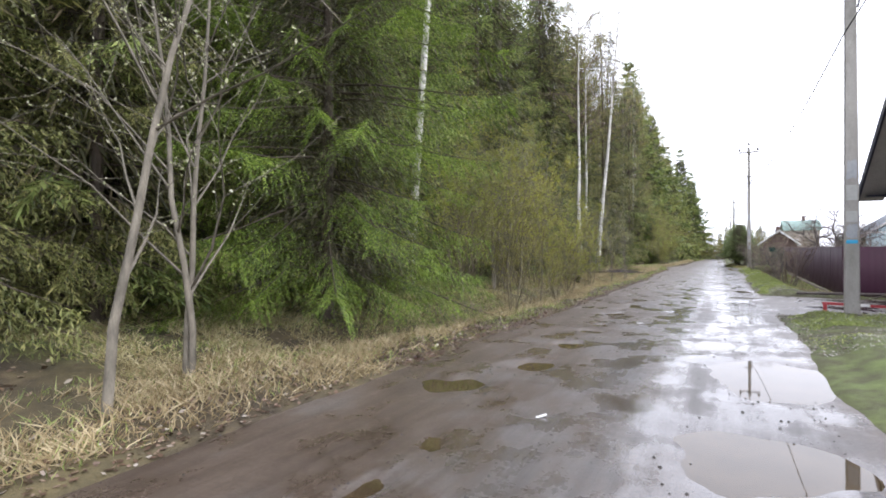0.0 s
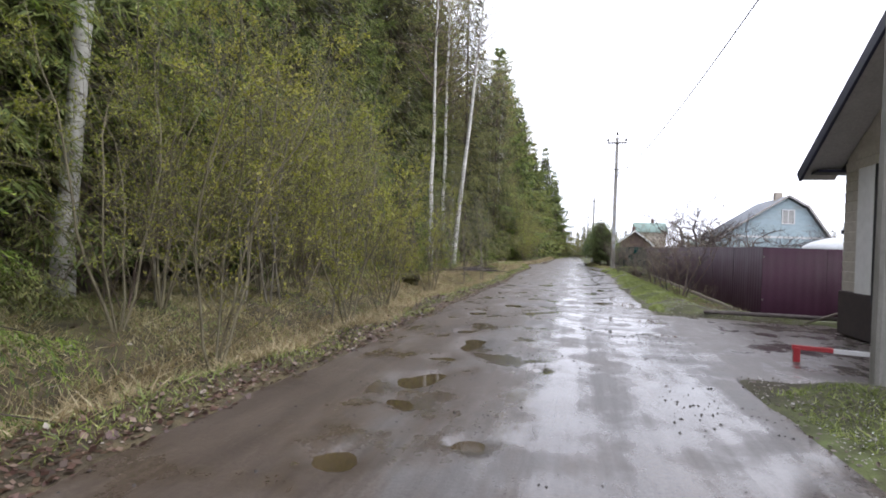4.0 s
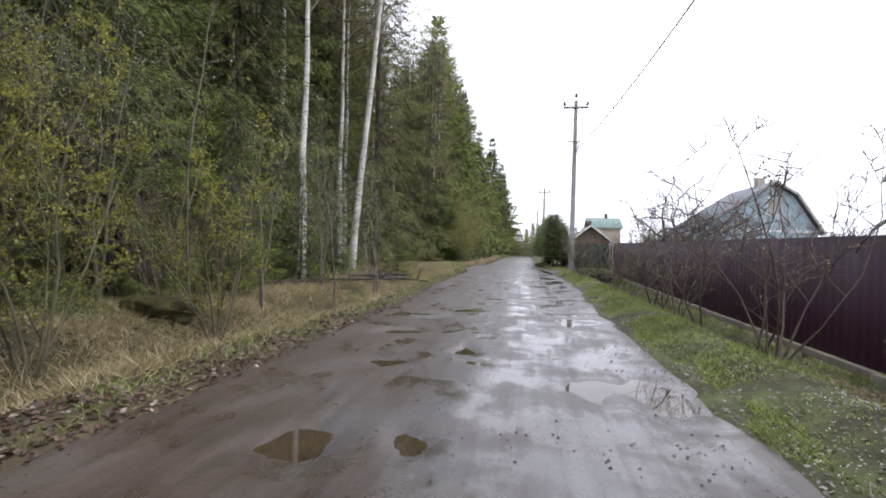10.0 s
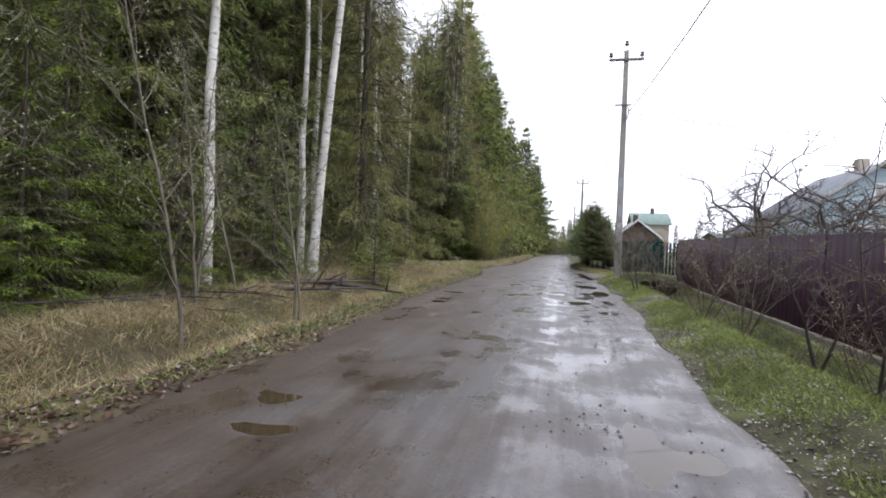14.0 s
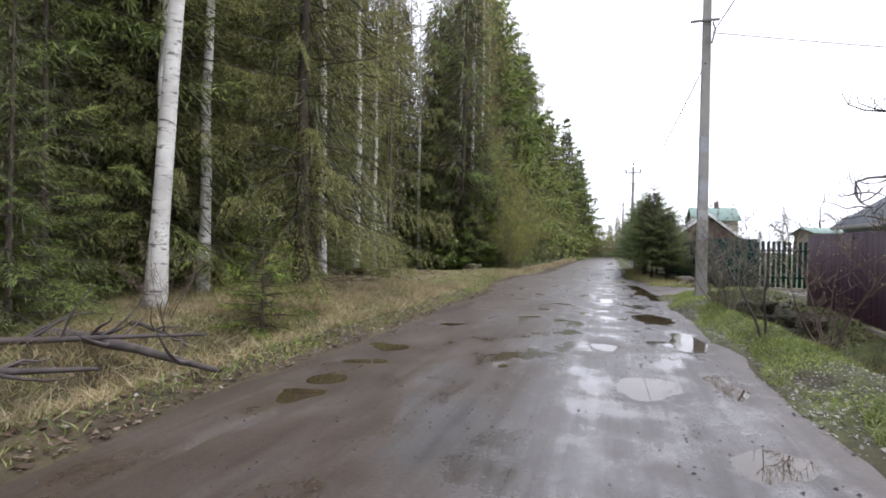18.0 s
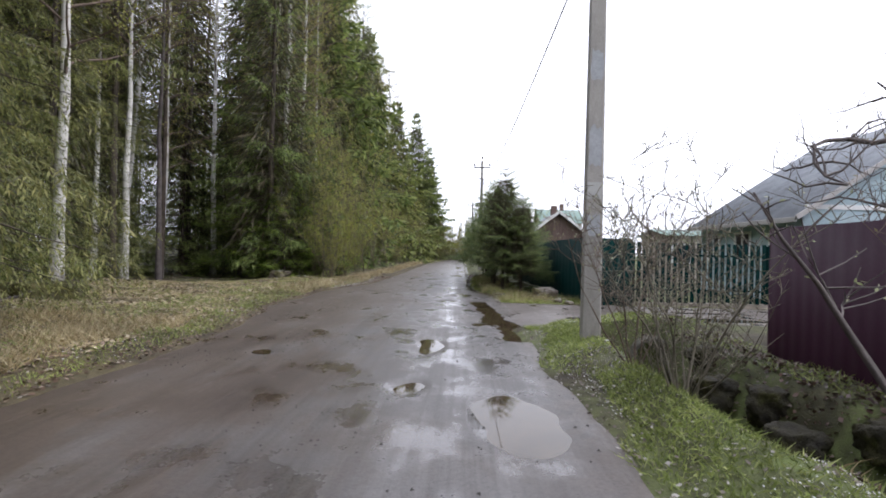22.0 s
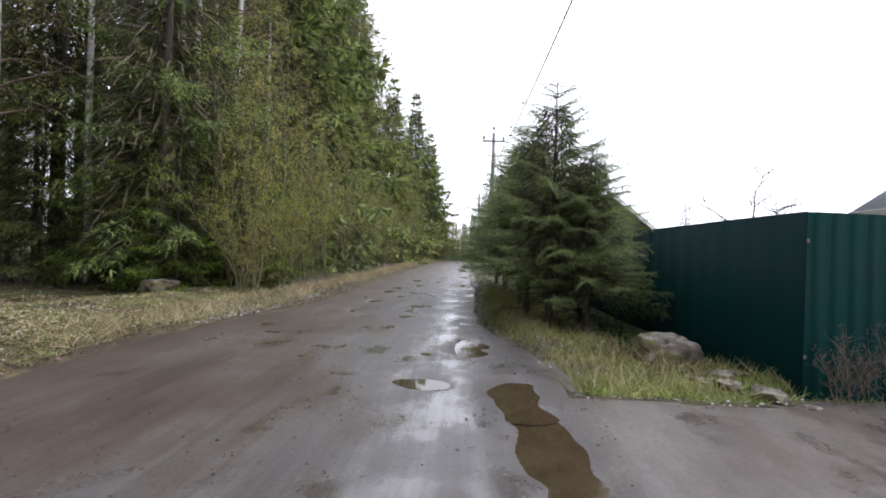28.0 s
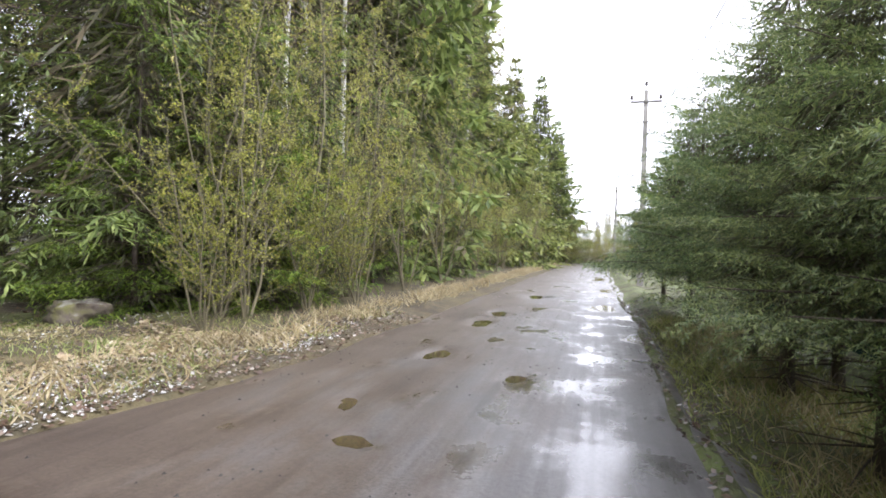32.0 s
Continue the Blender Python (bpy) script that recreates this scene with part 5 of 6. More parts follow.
rg = np.random.default_rng(5)
FOREST_SPRUCE = [make_spruce(rg, nd, "tall dark forest spruce with drooping branches", h=h, r=r, base=b, nb=110, step=0.19, sub=0.14, droop=0.42, needle=0.12, width=0.04, hang=0.85, shape=0.55, dead=16, core=2600, core_len=0.7, fluff=0.35, jitter=0.3, old=0.36)
                 for h, r, b, nd in ((19, 3.0, 1.2, "needle"), (22, 3.2, 3.4, "needle"), (18, 3.0, 0.8, "needle_brown"))]
HIGH_SPRUCE = [make_spruce(rg, "needle_brown", "tall spruce with a bare lower trunk inside the wood", h=21, r=2.6, base=7.0, trunk_r=0.13, nb=90, step=0.22, sub=0.17, droop=0.45, needle=0.15, width=0.05, hang=0.9, shape=0.5, dead=34, core=900, core_len=0.7)]
MID_SPRUCE = [make_spruce(rg, nd, "young green spruce at the edge of the wood", h=h, r=r, base=0.3, nb=85, step=0.1, sub=0.075, droop=0.3, needle=0.06, width=0.021, hang=0.55, dead=5, core=900, core_len=0.35, fluff=0.4, jitter=0.25)
              for h, r, nd in ((8, 2.0, "needle"), (6, 1.7, "needle_bright"))]
SMALL_SPRUCE = [make_spruce(rg, "needle_bright", "small bright green spruce in dry grass", h=1.9, r=0.75, base=0.1, nb=55, step=0.07, sub=0.05, droop=0.15, needle=0.045, width=0.018, hang=0.3, dead=2)]
NEAR_SPRUCE = [make_spruce(rg, "needle_blue", "dense bushy spruce beside the green fence", h=h, r=r, base=b, nb=110, step=0.07, sub=0.045, droop=0.12, needle=0.042, width=0.015, hang=0.4, shape=0.6, dead=34, trunk_r=0.065, core=1800, core_len=0.22, fluff=0.5, jitter=0.3)
               for h, r, b in ((4.0, 1.5, 1.1), (4.3, 1.4, 1.25))]
CLOSE_SPRUCE = [make_spruce(rg, "needle_blue", "dense bushy spruce beside the green fence", h=h, r=r, base=b, nb=105, step=0.045, sub=0.019, droop=0.08, needle=0.023, width=0.006, hang=0.35, shape=0.62, dead=40, trunk_r=0.065, core=3500, core_len=0.2, fluff=0.6, jitter=0.3, old=0.45)
                for h, r, b in ((4.05, 1.3, 0.95), (3.7, 1.25, 0.8))]
BRIGHT_SPRUCE = [make_spruce(rg, "needle_bright", "large bright green spruce with hanging branches by the road", h=15, r=3.25, base=0.9, nb=235, step=0.08, sub=0.042, droop=0.48, needle=0.036, width=0.012, hang=0.95, shape=0.42, dead=20, core=26000, core_len=0.2, fluff=0.24, jitter=0.45, old=0.55)]
DROOP_SPRUCE = [make_spruce(rg, "needle_brown", "large old spruce with brownish hanging twigs", h=19, r=3.3, base=1.2, nb=150, step=0.12, sub=0.085, droop=0.5, needle=0.07, width=0.022, hang=1.4, shape=0.6, dead=26, core=3500, core_len=0.5, fluff=0.3, jitter=0.4, old=0.3)]
FAR_SPRUCE = [make_spruce(rg, "needle", "tall pointed spruce against the sky", h=21, r=6.4, base=0.6, nb=130, step=0.25, sub=0.18, droop=0.4, needle=0.3, width=0.17, hang=0.8, shape=1.0, dead=2, core=12000, core_len=0.55, core_r=0.6, fluff=0.35, jitter=0.12, old=0.3)]
WILLOW = [make_shrub(rg, "willow_shrub", "many-stemmed willow shrub with young green leaves", "olive_bark", "leaf", h=h, stems=s, spread=0.4, limbs=11, twigs=8, leaf=0.04, leaves=14, stem_r=0.022, low=0.1, bend=0.14)
          for h, s in ((5.5, 4), (4.2, 5), (6.5, 3))]
SAPLING = [make_shrub(rg, "sapling", "slim grey sapling with small spring leaves", "bark", "leaf", "young tree", "young trees", h=h, stems=s, spread=0.14, limbs=15, twigs=7, leaf=0.04, leaves=10, stem_r=0.03, low=0.2, limb_len=0.3, bend=0.08)
           for h, s in ((7.5, 1), (6.2, 2), (8.5, 1))]
BUDDING = [make_shrub(rg, "budding_sapling", "grey forked sapling with pale buds and catkins", "bark", "catkin", "young tree", "young trees", h=h, stems=s, spread=0.14, limbs=15, twigs=6, leaf=0.04, leaves=7, stem_r=0.055, low=0.14, limb_len=0.42, aspect=0.55, bend=0.075)
           for h, s in ((7.5, 1), (7.0, 2))]
BROWN_BUSH = [make_shrub(rg, "bare_bush", "bare brown bush with reddish twigs", "brown_twig", "leaf_dark", h=h, stems=5, spread=0.55, limbs=6, twigs=4, leaf=0.04, leaves=1, stem_r=0.014, low=0.2, limb_len=0.4, sides=3)
              for h in (2.2, 3.0)]
BIRCH_THICKET = [make_shrub(rg, "birch_sapling", "slim young birch clump with yellow-green leaves", "olive_bark", "leaf_yellow", "young birch", "young birches", h=h, stems=4, spread=0.2, limbs=12, twigs=6, leaf=0.05, leaves=12, stem_r=0.03, low=0.08, limb_len=0.28, sides=4)
                 for h in (6.0, 8.0)]
TALL_BIRCH = [make_tall(rg, "birch_tree", "tall white-barked birch at the edge of the wood", "birch", "leaf_yellow", h=h, r0=r, crown=c, limbs=34, limb_len=3.0, twigs=11, leaves=8, leaf=0.06, lean=ln)
              for h, r, c, ln in ((20, 0.165, 0.55, (0.085, -0.01)), (17, 0.13, 0.5, (0.02, 0.02)))]
HANGING_BIRCH = [make_tall(rg, "birch_tree", "tall birch with hanging yellowish twigs", "birch", "leaf_yellow", h=20, r0=0.15, crown=0.75, limbs=46, limb_len=2.8, twigs=12, leaves=8, leaf=0.075, hang=0.5)]
BARE_TRUNK = [make_tall(rg, "forest_tree", "tall bare grey trunk inside the wood", b, "leaf_yellow", "tree", h=h, r0=0.12, crown=0.5, limbs=18, limb_len=2.4, twigs=8, leaves=5, leaf=0.06)
              for h, b in ((18, "dark_bark"), (16, "birch"), (17, "spruce_bark"))]
def make_apple(rng, **kw):
    (wv, wf), (fv, ff) = apple_meshes(rng, **kw)
    t = thing("apple_tree", (0, 0, -400), "bare gnarled apple tree behind the fence", "apple tree", "garden trees")
    part_np("trunk", wv, wf, M["dark_bark"], t, "", True)
    part_np("crown", fv, ff, M["dark_bark"], t, "", True)
    return t


APPLE = [make_apple(rg, h=3.0, trunk=tr) for tr in (1.9, 2.2, 2.5)]
DITCH_SHRUB = [make_shrub(rg, "ditch_shrub", "bare many-stemmed shrub with tiny buds by the ditch", b, "catkin", h=h, stems=s, spread=sp, limbs=7, twigs=5, leaf=0.022, leaves=2, stem_r=sr, low=0.3, limb_len=0.36, sides=4)
               for h, s, sp, b, sr in ((2.4, 6, 0.5, "brown_twig", 0.013), (2.5, 9, 0.5, "bark", 0.014), (2.4, 2, 0.2, "dark_bark", 0.03))]
KINDS = FOREST_SPRUCE + HIGH_SPRUCE + MID_SPRUCE + SMALL_SPRUCE + NEAR_SPRUCE + CLOSE_SPRUCE + BRIGHT_SPRUCE + DROOP_SPRUCE + FAR_SPRUCE + WILLOW + SAPLING + BUDDING + BROWN_BUSH + BIRCH_THICKET + TALL_BIRCH + HANGING_BIRCH + BARE_TRUNK + APPLE + DITCH_SHRUB

# right of the road: the bushy spruces by the green fence
for x, y, s in ((2.75, 53.35, 0.95), (2.55, 54.8, 1.0), (3.35, 53.1, 0.85), (3.5, 54.3, 0.85), (2.6, 56.6, 1.0), (3.3, 57.4, 0.9), (2.85, 58.6, 1.0), (2.55, 60.6, 0.95), (2.8, 62.8, 0.95), (2.6, 65.4, 0.9)):
    plant((CLOSE_SPRUCE if y < 57 else NEAR_SPRUCE)[1 if x > 3.1 else 0], x, y, rg, s, None, "", 0.5)
# left: the first trees of the walk
plant(BUDDING[0], -3.0, 2.2, rg, 1.0, 20, "", 0)
plant(BUDDING[1], -3.5, 3.35, rg, 0.95, 200, "", 0)
plant(BRIGHT_SPRUCE, -5.15, 7.35, rg, 1.0, None, "", 0)
for x, y in ((-7.6, 4.6), (-8.4, 8.8), (-7.4, 2.0), (-7.8, 11.2)):
    plant(DROOP_SPRUCE, x, y, rg, 0.85)
for x, y, k, s in ((-7.2, 13.4, 0, 1.0), (-6.15, 35.65, 0, 1.0), (-10.6, 36.7, 1, 1.2), (-7.3, 38.0, 1, 0.9), (-8.6, 34.4, 1, 1.0), (-6.2, 31.2, 1, 0.95), (-7.0, 36.6, 1, 0.9), (-13.8, 58.0, 0, 1.0), (-11.0, 54.2, 1, 1.0)):
    plant(TALL_BIRCH[k], x, y, rg, s, 0 if k == 0 else 90)
for x, y, s in ((-6.6, 40.6, 1.0), (-8.2, 37.6, 0.9), (-11.2, 51.0, 0.95), (-9.8, 45.6, 0.9), (-12.4, 47.5, 1.0)):
    plant(DROOP_SPRUCE, x, y, rg, s)
for x, y, s in ((-7.0, 32.4, 0.5), (-6.8, 28.6, 0.6), (-8.6, 30.6, 0.7), (-7.4, 26.2, 0.7), (-6.9, 22.3, 0.6), (-7.6, 18.6, 0.7)):
    plant(MID_SPRUCE, x, y, rg, s)
for x, y, s in ((-4.3, 36.0, 0.9), (-6.6, 33.6, 1.0), (-8.6, 47.0, 0.7)):
    plant(SMALL_SPRUCE, x, y, rg, s)
for x, y, s in ((-5.8, 113, 1.04), (-7.6, 104, 1.0), (-4.0, 117, 0.84), (-8.4, 88, 1.1), (-9.4, 72, 1.26), (-10.4, 79, 1.2)):
    plant(FAR_SPRUCE, x, y, rg, s, None, "", 0)
for x, y, k, s in ((-6.2, 59.3, 1, 1.25), (-7.9, 59.9, 1, 1.6), (-9.4, 60.4, 0, 1.15), (-5.3, 59.4, 1, 0.9), (-6.9, 61.0, 0, 1.25), (-10.6, 61.2, 1, 1.3), (-12.4, 60.6, 0, 1.1), (-8.4, 62.6, 0, 1.2)):
    plant(MID_SPRUCE[k], x, y, rg, s)
# thicket along the ditch on the left
for x, y in ((-3.3, 12.1), (-3.05, 15.0), (-3.9, 16.1), (-3.15, 16.9), (-4.2, 20.4), (-3.9, 23.1), (-5.0, 15.0), (-4.7, 18.4), (-5.2, 15.8), (-5.5, 20.0), (-5.9, 17.6)):
    plant(WILLOW if rg.random() < 0.6 else SAPLING, x, y, rg, 0.9)
for x, y, s in ((-5.6, 26.2, 0.55), (-6.4, 27.6, 0.8), (-5.5, 29.6, 0.5), (-7.3, 29.2, 0.9), (-6.9, 24.4, 0.8), (-6.0, 33.4, 0.6), (-7.6, 34.9, 0.9), (-8.2, 32.8, 1.0)):
    plant(MID_SPRUCE, x, y, rg, s)
for x, y in ((-4.3, 25.2), (-3.7, 27.6), (-4.6, 28.9), (-3.4, 29.9), (-5.0, 30.6)):
    plant(BUDDING, x, y, rg, 0.62)
for i in range(50):
    y = 8.5 + 16 * (i + rg.random()) / 50
    x = -rg.uniform(4.6, 8.0)
    if y < 14 and abs(9.1 * x + 7.2 * (y - 4.3)) < 11:
        continue
    plant(BUDDING if y > 17.5 and rg.random() < 0.6 else SAPLING if rg.random() < 0.5 else WILLOW, x, y, rg, 0.95)
for i in range(22):
    plant(BROWN_BUSH, -rg.uniform(4.2, 8.5), rg.uniform(9, 36), rg, 0.8)
# the wood behind
for i in range(44):
    y = -10 + 54 * (i + rg.random()) / 44
    plant(FOREST_SPRUCE if y < 42 else HIGH_SPRUCE, -rg.uniform(8.5, 11) if y < 42 else -rg.uniform(10.5, 13), y, rg, 1.0)
for i in range(7):
    y = 38 + 24 * (i + rg.random()) / 7
    plant(FOREST_SPRUCE, -rg.uniform(17, 22), y, rg, 1.0)
for i in range(26):
    plant(BARE_TRUNK, -rg.uniform(9.5, 22), rg.uniform(30, 66), rg, 1.0)
for i in range(6):
    plant(MID_SPRUCE, -rg.uniform(11, 18), rg.uniform(44, 66), rg, 0.6)
for i in range(30):
    plant(HIGH_SPRUCE if i % 2 else BARE_TRUNK, -rg.uniform(10.5, 21), rg.uniform(44, 66), rg, 1.0)
for x, y in ((-9.6, 63.5), (-10.8, 64.2), (-8.6, 65.4), (-13.2, 62.0), (-16.0, 60.0)):
    plant(FOREST_SPRUCE[0], x, y, rg, 1.0)
for x, y in ((-10.8, 60.6), (-7.9, 63.0), (-12.2, 58.4), (-8.4, 44.6), (-8.6, 61.5), (-7.6, 64.0), (-9.4, 49.0), (-8.9, 41.5)):
    plant(HANGING_BIRCH, x, y, rg, 1.0)
for i in range(26):
    plant([HIGH_SPRUCE[0], BARE_TRUNK[0], BARE_TRUNK[2], FOREST_SPRUCE[1]], -rg.uniform(15, 28), rg.uniform(47, 68), rg, 1.0)
# deep rows that close the wood
for i in range(70):
    y = -14 + 62 * (i + rg.random()) / 70
    plant(FOREST_SPRUCE[:2], -rg.uniform(12.5, 24), y, rg, 1.05)
for i in range(20):
    y = 50 + 64 * (i + rg.random()) / 20
    plant(FOREST_SPRUCE, -rg.uniform(19, 34), y, rg, 1.05)
# tall trees lining the far stretch
for i in range(21):
    y = 58.5 + 38 * (i + 0.6 * rg.random()) / 21
    plant(HANGING_BIRCH if i % 3 else FOREST_SPRUCE[:2], -rg.uniform(7.4, 9.2), y, rg, 1.05)
for i in range(14):
    y = 60 + 56 * (i + rg.random()) / 16
    plant(FOREST_SPRUCE if i % 3 else BARE_TRUNK, -rg.uniform(10, 14), y, rg, 1.2)
for i in range(44):
    plant(BIRCH_THICKET if i % 4 else FOREST_SPRUCE[2:], -6 + 15 * (i + rg.random()) / 44, rg.uniform(110, 126), rg, 0.75 if i % 4 else 0.38)
# young birches along the far stretch
for i in range(40):
    y = 58 + 50 * ((i + rg.random()) / 40) ** 1.2
    plant(BIRCH_THICKET, -rg.uniform(4.0, 5.8), y, rg, 0.95)
for x, y in ((-4.1, 57.0), (-4.6, 57.9), (-4.0, 59.4), (-5.4, 59.2), (-3.8, 61.0), (-4.4, 60.4)):
    plant(WILLOW, x, y, rg, 0.85)
for x, y, s in ((-5.3, 59.8, 0.9), (-6.4, 58.0, 1.0), (-5.6, 62.4, 1.0), (-5.5, 65.5, 1.0), (-6.6, 61.0, 1.15)):
    plant(MID_SPRUCE[1], x, y, rg, s)
# far end and the right behind the gardens
for i in range(44):
    plant(BIRCH_THICKET if i % 3 else WILLOW, -5 + 15 * (i + rg.random()) / 44, rg.uniform(103, 118), rg, 0.85)
for i in range(14):
    plant(BIRCH_THICKET if i % 2 else FOREST_SPRUCE[2:], rg.uniform(-4, 16), rg.uniform(124, 150), rg, 0.85 if i % 2 else 0.4)
for i in range(22):
    plant(BROWN_BUSH if i % 2 else BIRCH_THICKET, rg.uniform(3.4, 9), rg.uniform(64, 120), rg, 0.8 if i % 2 else 0.5)
for i in range(26):
    plant(BIRCH_THICKET if i % 3 else FOREST_SPRUCE[2:], rg.uniform(12, 80), rg.uniform(120, 190), rg, 1.0 if i % 3 else 0.45)
# garden trees behind the maroon fence
for x, y, s in ((9.27, 30.15, 1.0), (6.3, 38.4, 1.1), (6.8, 35.9, 1.0), (8.3, 42.6, 1.15), (13.5, 66.9, 1.25), (8.0, 38.4, 0.9), (11.5, 44.8, 0.9), (7.6, 33.6, 0.75)):
    plant(APPLE, x, y, rg, s)
for i in range(26):
    plant(BROWN_BUSH, rg.uniform(5.6, 9.5), rg.uniform(29, 41.5), rg, 1.0)
plant(MID_SPRUCE[0], 13.2, 73.0, rg, 0.6, None, "small spruce standing behind the gardens", 0)
# shrubs along the ditch on the right
for x, y, k, s in ((3.35, 21.9, 0, 1.1), (3.55, 19.9, 0, 0.35), (3.5, 25.9, 0, 1.0), (3.3, 31.4, 0, 1.0), (3.7, 33.0, 0, 0.9), (3.5, 30.1, 1, 0.9), (3.8, 27.2, 0, 0.9),
                   (3.02, 37.3, 2, 0.95), (3.45, 36.3, 0, 1.0), (3.2, 40.1, 1, 1.1), (3.6, 22.9, 2, 0.8), (3.45, 24.6, 2, 0.75), (3.5, 27.9, 2, 0.85), (3.4, 26.7, 2, 0.7), (3.1, 41.0, 0, 0.85), (3.35, 40.6, 1, 0.9), (3.95, 37.9, 0, 0.6)):
    plant(DITCH_SHRUB[k], x, y, rg, s)
for i in range(8):
    plant(BROWN_BUSH, 4.72 + 0.17 * i, 49.32 + 0.06 * (i % 3), rg, 0.32)
settle(KINDS)


# ---- grass, leaves and small stones ----
def blades(name, n, area, keep, length, width, material, label, lean=0.5, seed=1):
    r = np.random.default_rng(seed)
    x0, x1, y0, y1 = area
    x, y = r.uniform(x0, x1, n), r.uniform(y0, y1, n)
    tuft = wave(x, y, 3.0, seed + 50)
    ok = keep(x, y) & (r.uniform(-1.1, 1.0, n) < tuft)
    x, y = x[ok], y[ok]
    p = np.c_[x, y, ground_z(x, y) - 0.01]
    d = unit(np.c_[r.normal(0, lean, (len(x), 2)), np.ones(len(x))])
    s = unit(np.cross(d, r.normal(0, 1, d.shape)))
    ln = length * r.uniform(0.4, 1.35, len(x))
    v, f = kites(p, d, s, ln, width * r.uniform(0.7, 1.3, len(x)), 0.3)
    v = v.reshape(-1, 4, 3)
    bend = unit(np.c_[r.normal(0, 1, (len(x), 2)), np.zeros(len(x))]) * (ln * 0.35)[:, None]
    v[:, 2] += bend - np.c_[np.zeros((len(x), 2)), ln * 0.12]
    return tagged(part_np(name, v.reshape(-1, 3), f, M[material]), label, "grass", "", "stuff")


def flakes(name, n, area, keep, size, material, label, seed, fn=ground_z, tilt=0.35):
    r = np.random.default_rng(seed)
    x0, x1, y0, y1 = area
    x, y = r.uniform(x0, x1, n), r.uniform(y0, y1, n)
    ok = keep(x, y)
    x, y = x[ok], y[ok]
    p = np.c_[x, y, fn(x, y) + 0.008]
    a = r.uniform(0, 6.28, len(x))
    d = unit(np.c_[np.cos(a), np.sin(a), r.normal(0, tilt, len(x))])
    s = unit(np.cross(d, np.c_[r.normal(0, tilt, (len(x), 2)), np.ones(len(x))]))
    ln = size * r.uniform(0.5, 1.4, len(x))
    v, f = kites(p, d, s, ln, ln * 0.7)
    return tagged(part_np(name, v, f, M[material]), label, "leaves", "", "stuff")


def off_road(lo, hi):
    return lambda x, y: (road_edge(x, y) > lo) & (road_edge(x, y) < hi)


blades("dry_grass", 300000, (-7.5, -2.0, -1, 44), lambda x, y: (road_edge(x, y) > 0.4 * smooth(6, 9, y) + 0.14 + 0.18 * wave(x, y, 1.7, 96)) & (road_edge(x, y) < 1.9 + 1.2 * (y > 20) + 1.6 * (y > 34)), 0.22, 0.011, "straw", "dry yellow grass matted on the verge", 0.8, 2)
blades("dry_grass", 26000, (-4.2, -2.4, 50, 100), off_road(0.1, 1.4), 0.3, 0.014, "straw", "dry yellow grass along the wood", 0.7, 3)
blades("dry_grass", 70000, (-9.5, -2.4, 43, 57), off_road(0.25, 6), 0.09, 0.012, "straw", "short pale flattened grass on the clearing", 1.4, 33)
blades("green_grass", 90000, (-9.5, -2.4, 34, 60), off_road(0.1, 6), 0.07, 0.01, "grass", "mossy green grass on the clearing", 0.7, 34)
blades("green_grass", 60000, (-4.0, -2.0, 6, 50), lambda x, y: (road_edge(x, y) > 0.05) & (road_edge(x, y) < 0.5 + 0.3 * wave(x, y, 0.9, 92)), 0.08, 0.01, "grass", "mossy green strip of grass along the road edge", 0.7, 35)
flakes("flat_straw", 42000, (-9.5, -2.5, 41, 57), lambda x, y: (road_edge(x, y) > 0.5) & (wave(x, y, 0.9, 93) > -0.25), 0.075, "straw_flat", "pale straw lying flat on the clearing", 36, ground_z, 0.2)
blades("green_grass", 60000, (-6.5, -2.1, -1, 56), off_road(0.15, 2.2), 0.14, 0.009, "grass", "short fresh green grass on the verge", 0.5, 4)
blades("green_grass", 360000, (2.0, 4.4, 8, 50), lambda x, y: (road_edge(x, y) > 0.1 + 0.12 * wave(x, y, 3.3, 90)) & (road_edge(x, y) < 1.35) & (wave(x, y, 1.1, 91) > -1.2 + 1.3 * (y < 21)), 0.085, 0.009, "grass", "fresh green grass on the verge by the ditch", 0.7, 5)
blades("ditch_grass", 26000, (4.2, 5.1, 22, 44), lambda x, y: (road_edge(x, y) > 0.5) & ((y < 38.6) | (x > 4.55)), 0.09, 0.009, "grass", "green grass along the foot of the maroon fence", 0.6, 51)
flakes("ground_ivy", 16000, (2.9, 4.7, 50.2, 56), lambda x, y: (road_edge(x, y) > 0.9) & (wave(x, y, 1.6, 95) > -0.5), 0.06, "leaf_green", "dark green ground leaves by the green fence", 53, ground_z, 0.6)
blades("green_grass", 26000, (1.5, 4.6, 48.6, 62), off_road(0.1, 1.8), 0.2, 0.009, "grass", "green grass under the spruces", 0.55, 52)
blades("dry_grass", 17000, (2.0, 4.6, 48, 62), off_road(0.15, 1.6), 0.28, 0.009, "straw", "tall dry grass under the spruces", 0.5, 6)
blades("green_grass", 16000, (2.2, 9, 49.2, 51.2), off_road(0.1, 1.2), 0.11, 0.009, "grass", "green grass by the side road", 0.5, 7)
blades("forest_grass", 170000, (-9.5, -3.6, 3, 40), lambda x, y: road_edge(x, y) > 1.6, 0.17, 0.011, "straw", "thin dry grass under the saplings", 0.8, 21)
blades("forest_moss", 60000, (-8.5, -3.4, 3, 40), lambda x, y: road_edge(x, y) > 1.3, 0.09, 0.012, "grass", "mossy green patches under the saplings", 0.7, 22)
blades("ditch_grass", 20000, (3.4, 5.4, 20, 38.8), lambda x, y: road_edge(x, y) > 0.8, 0.14, 0.008, "straw", "thin dry grass in the ditch", 0.7, 8)
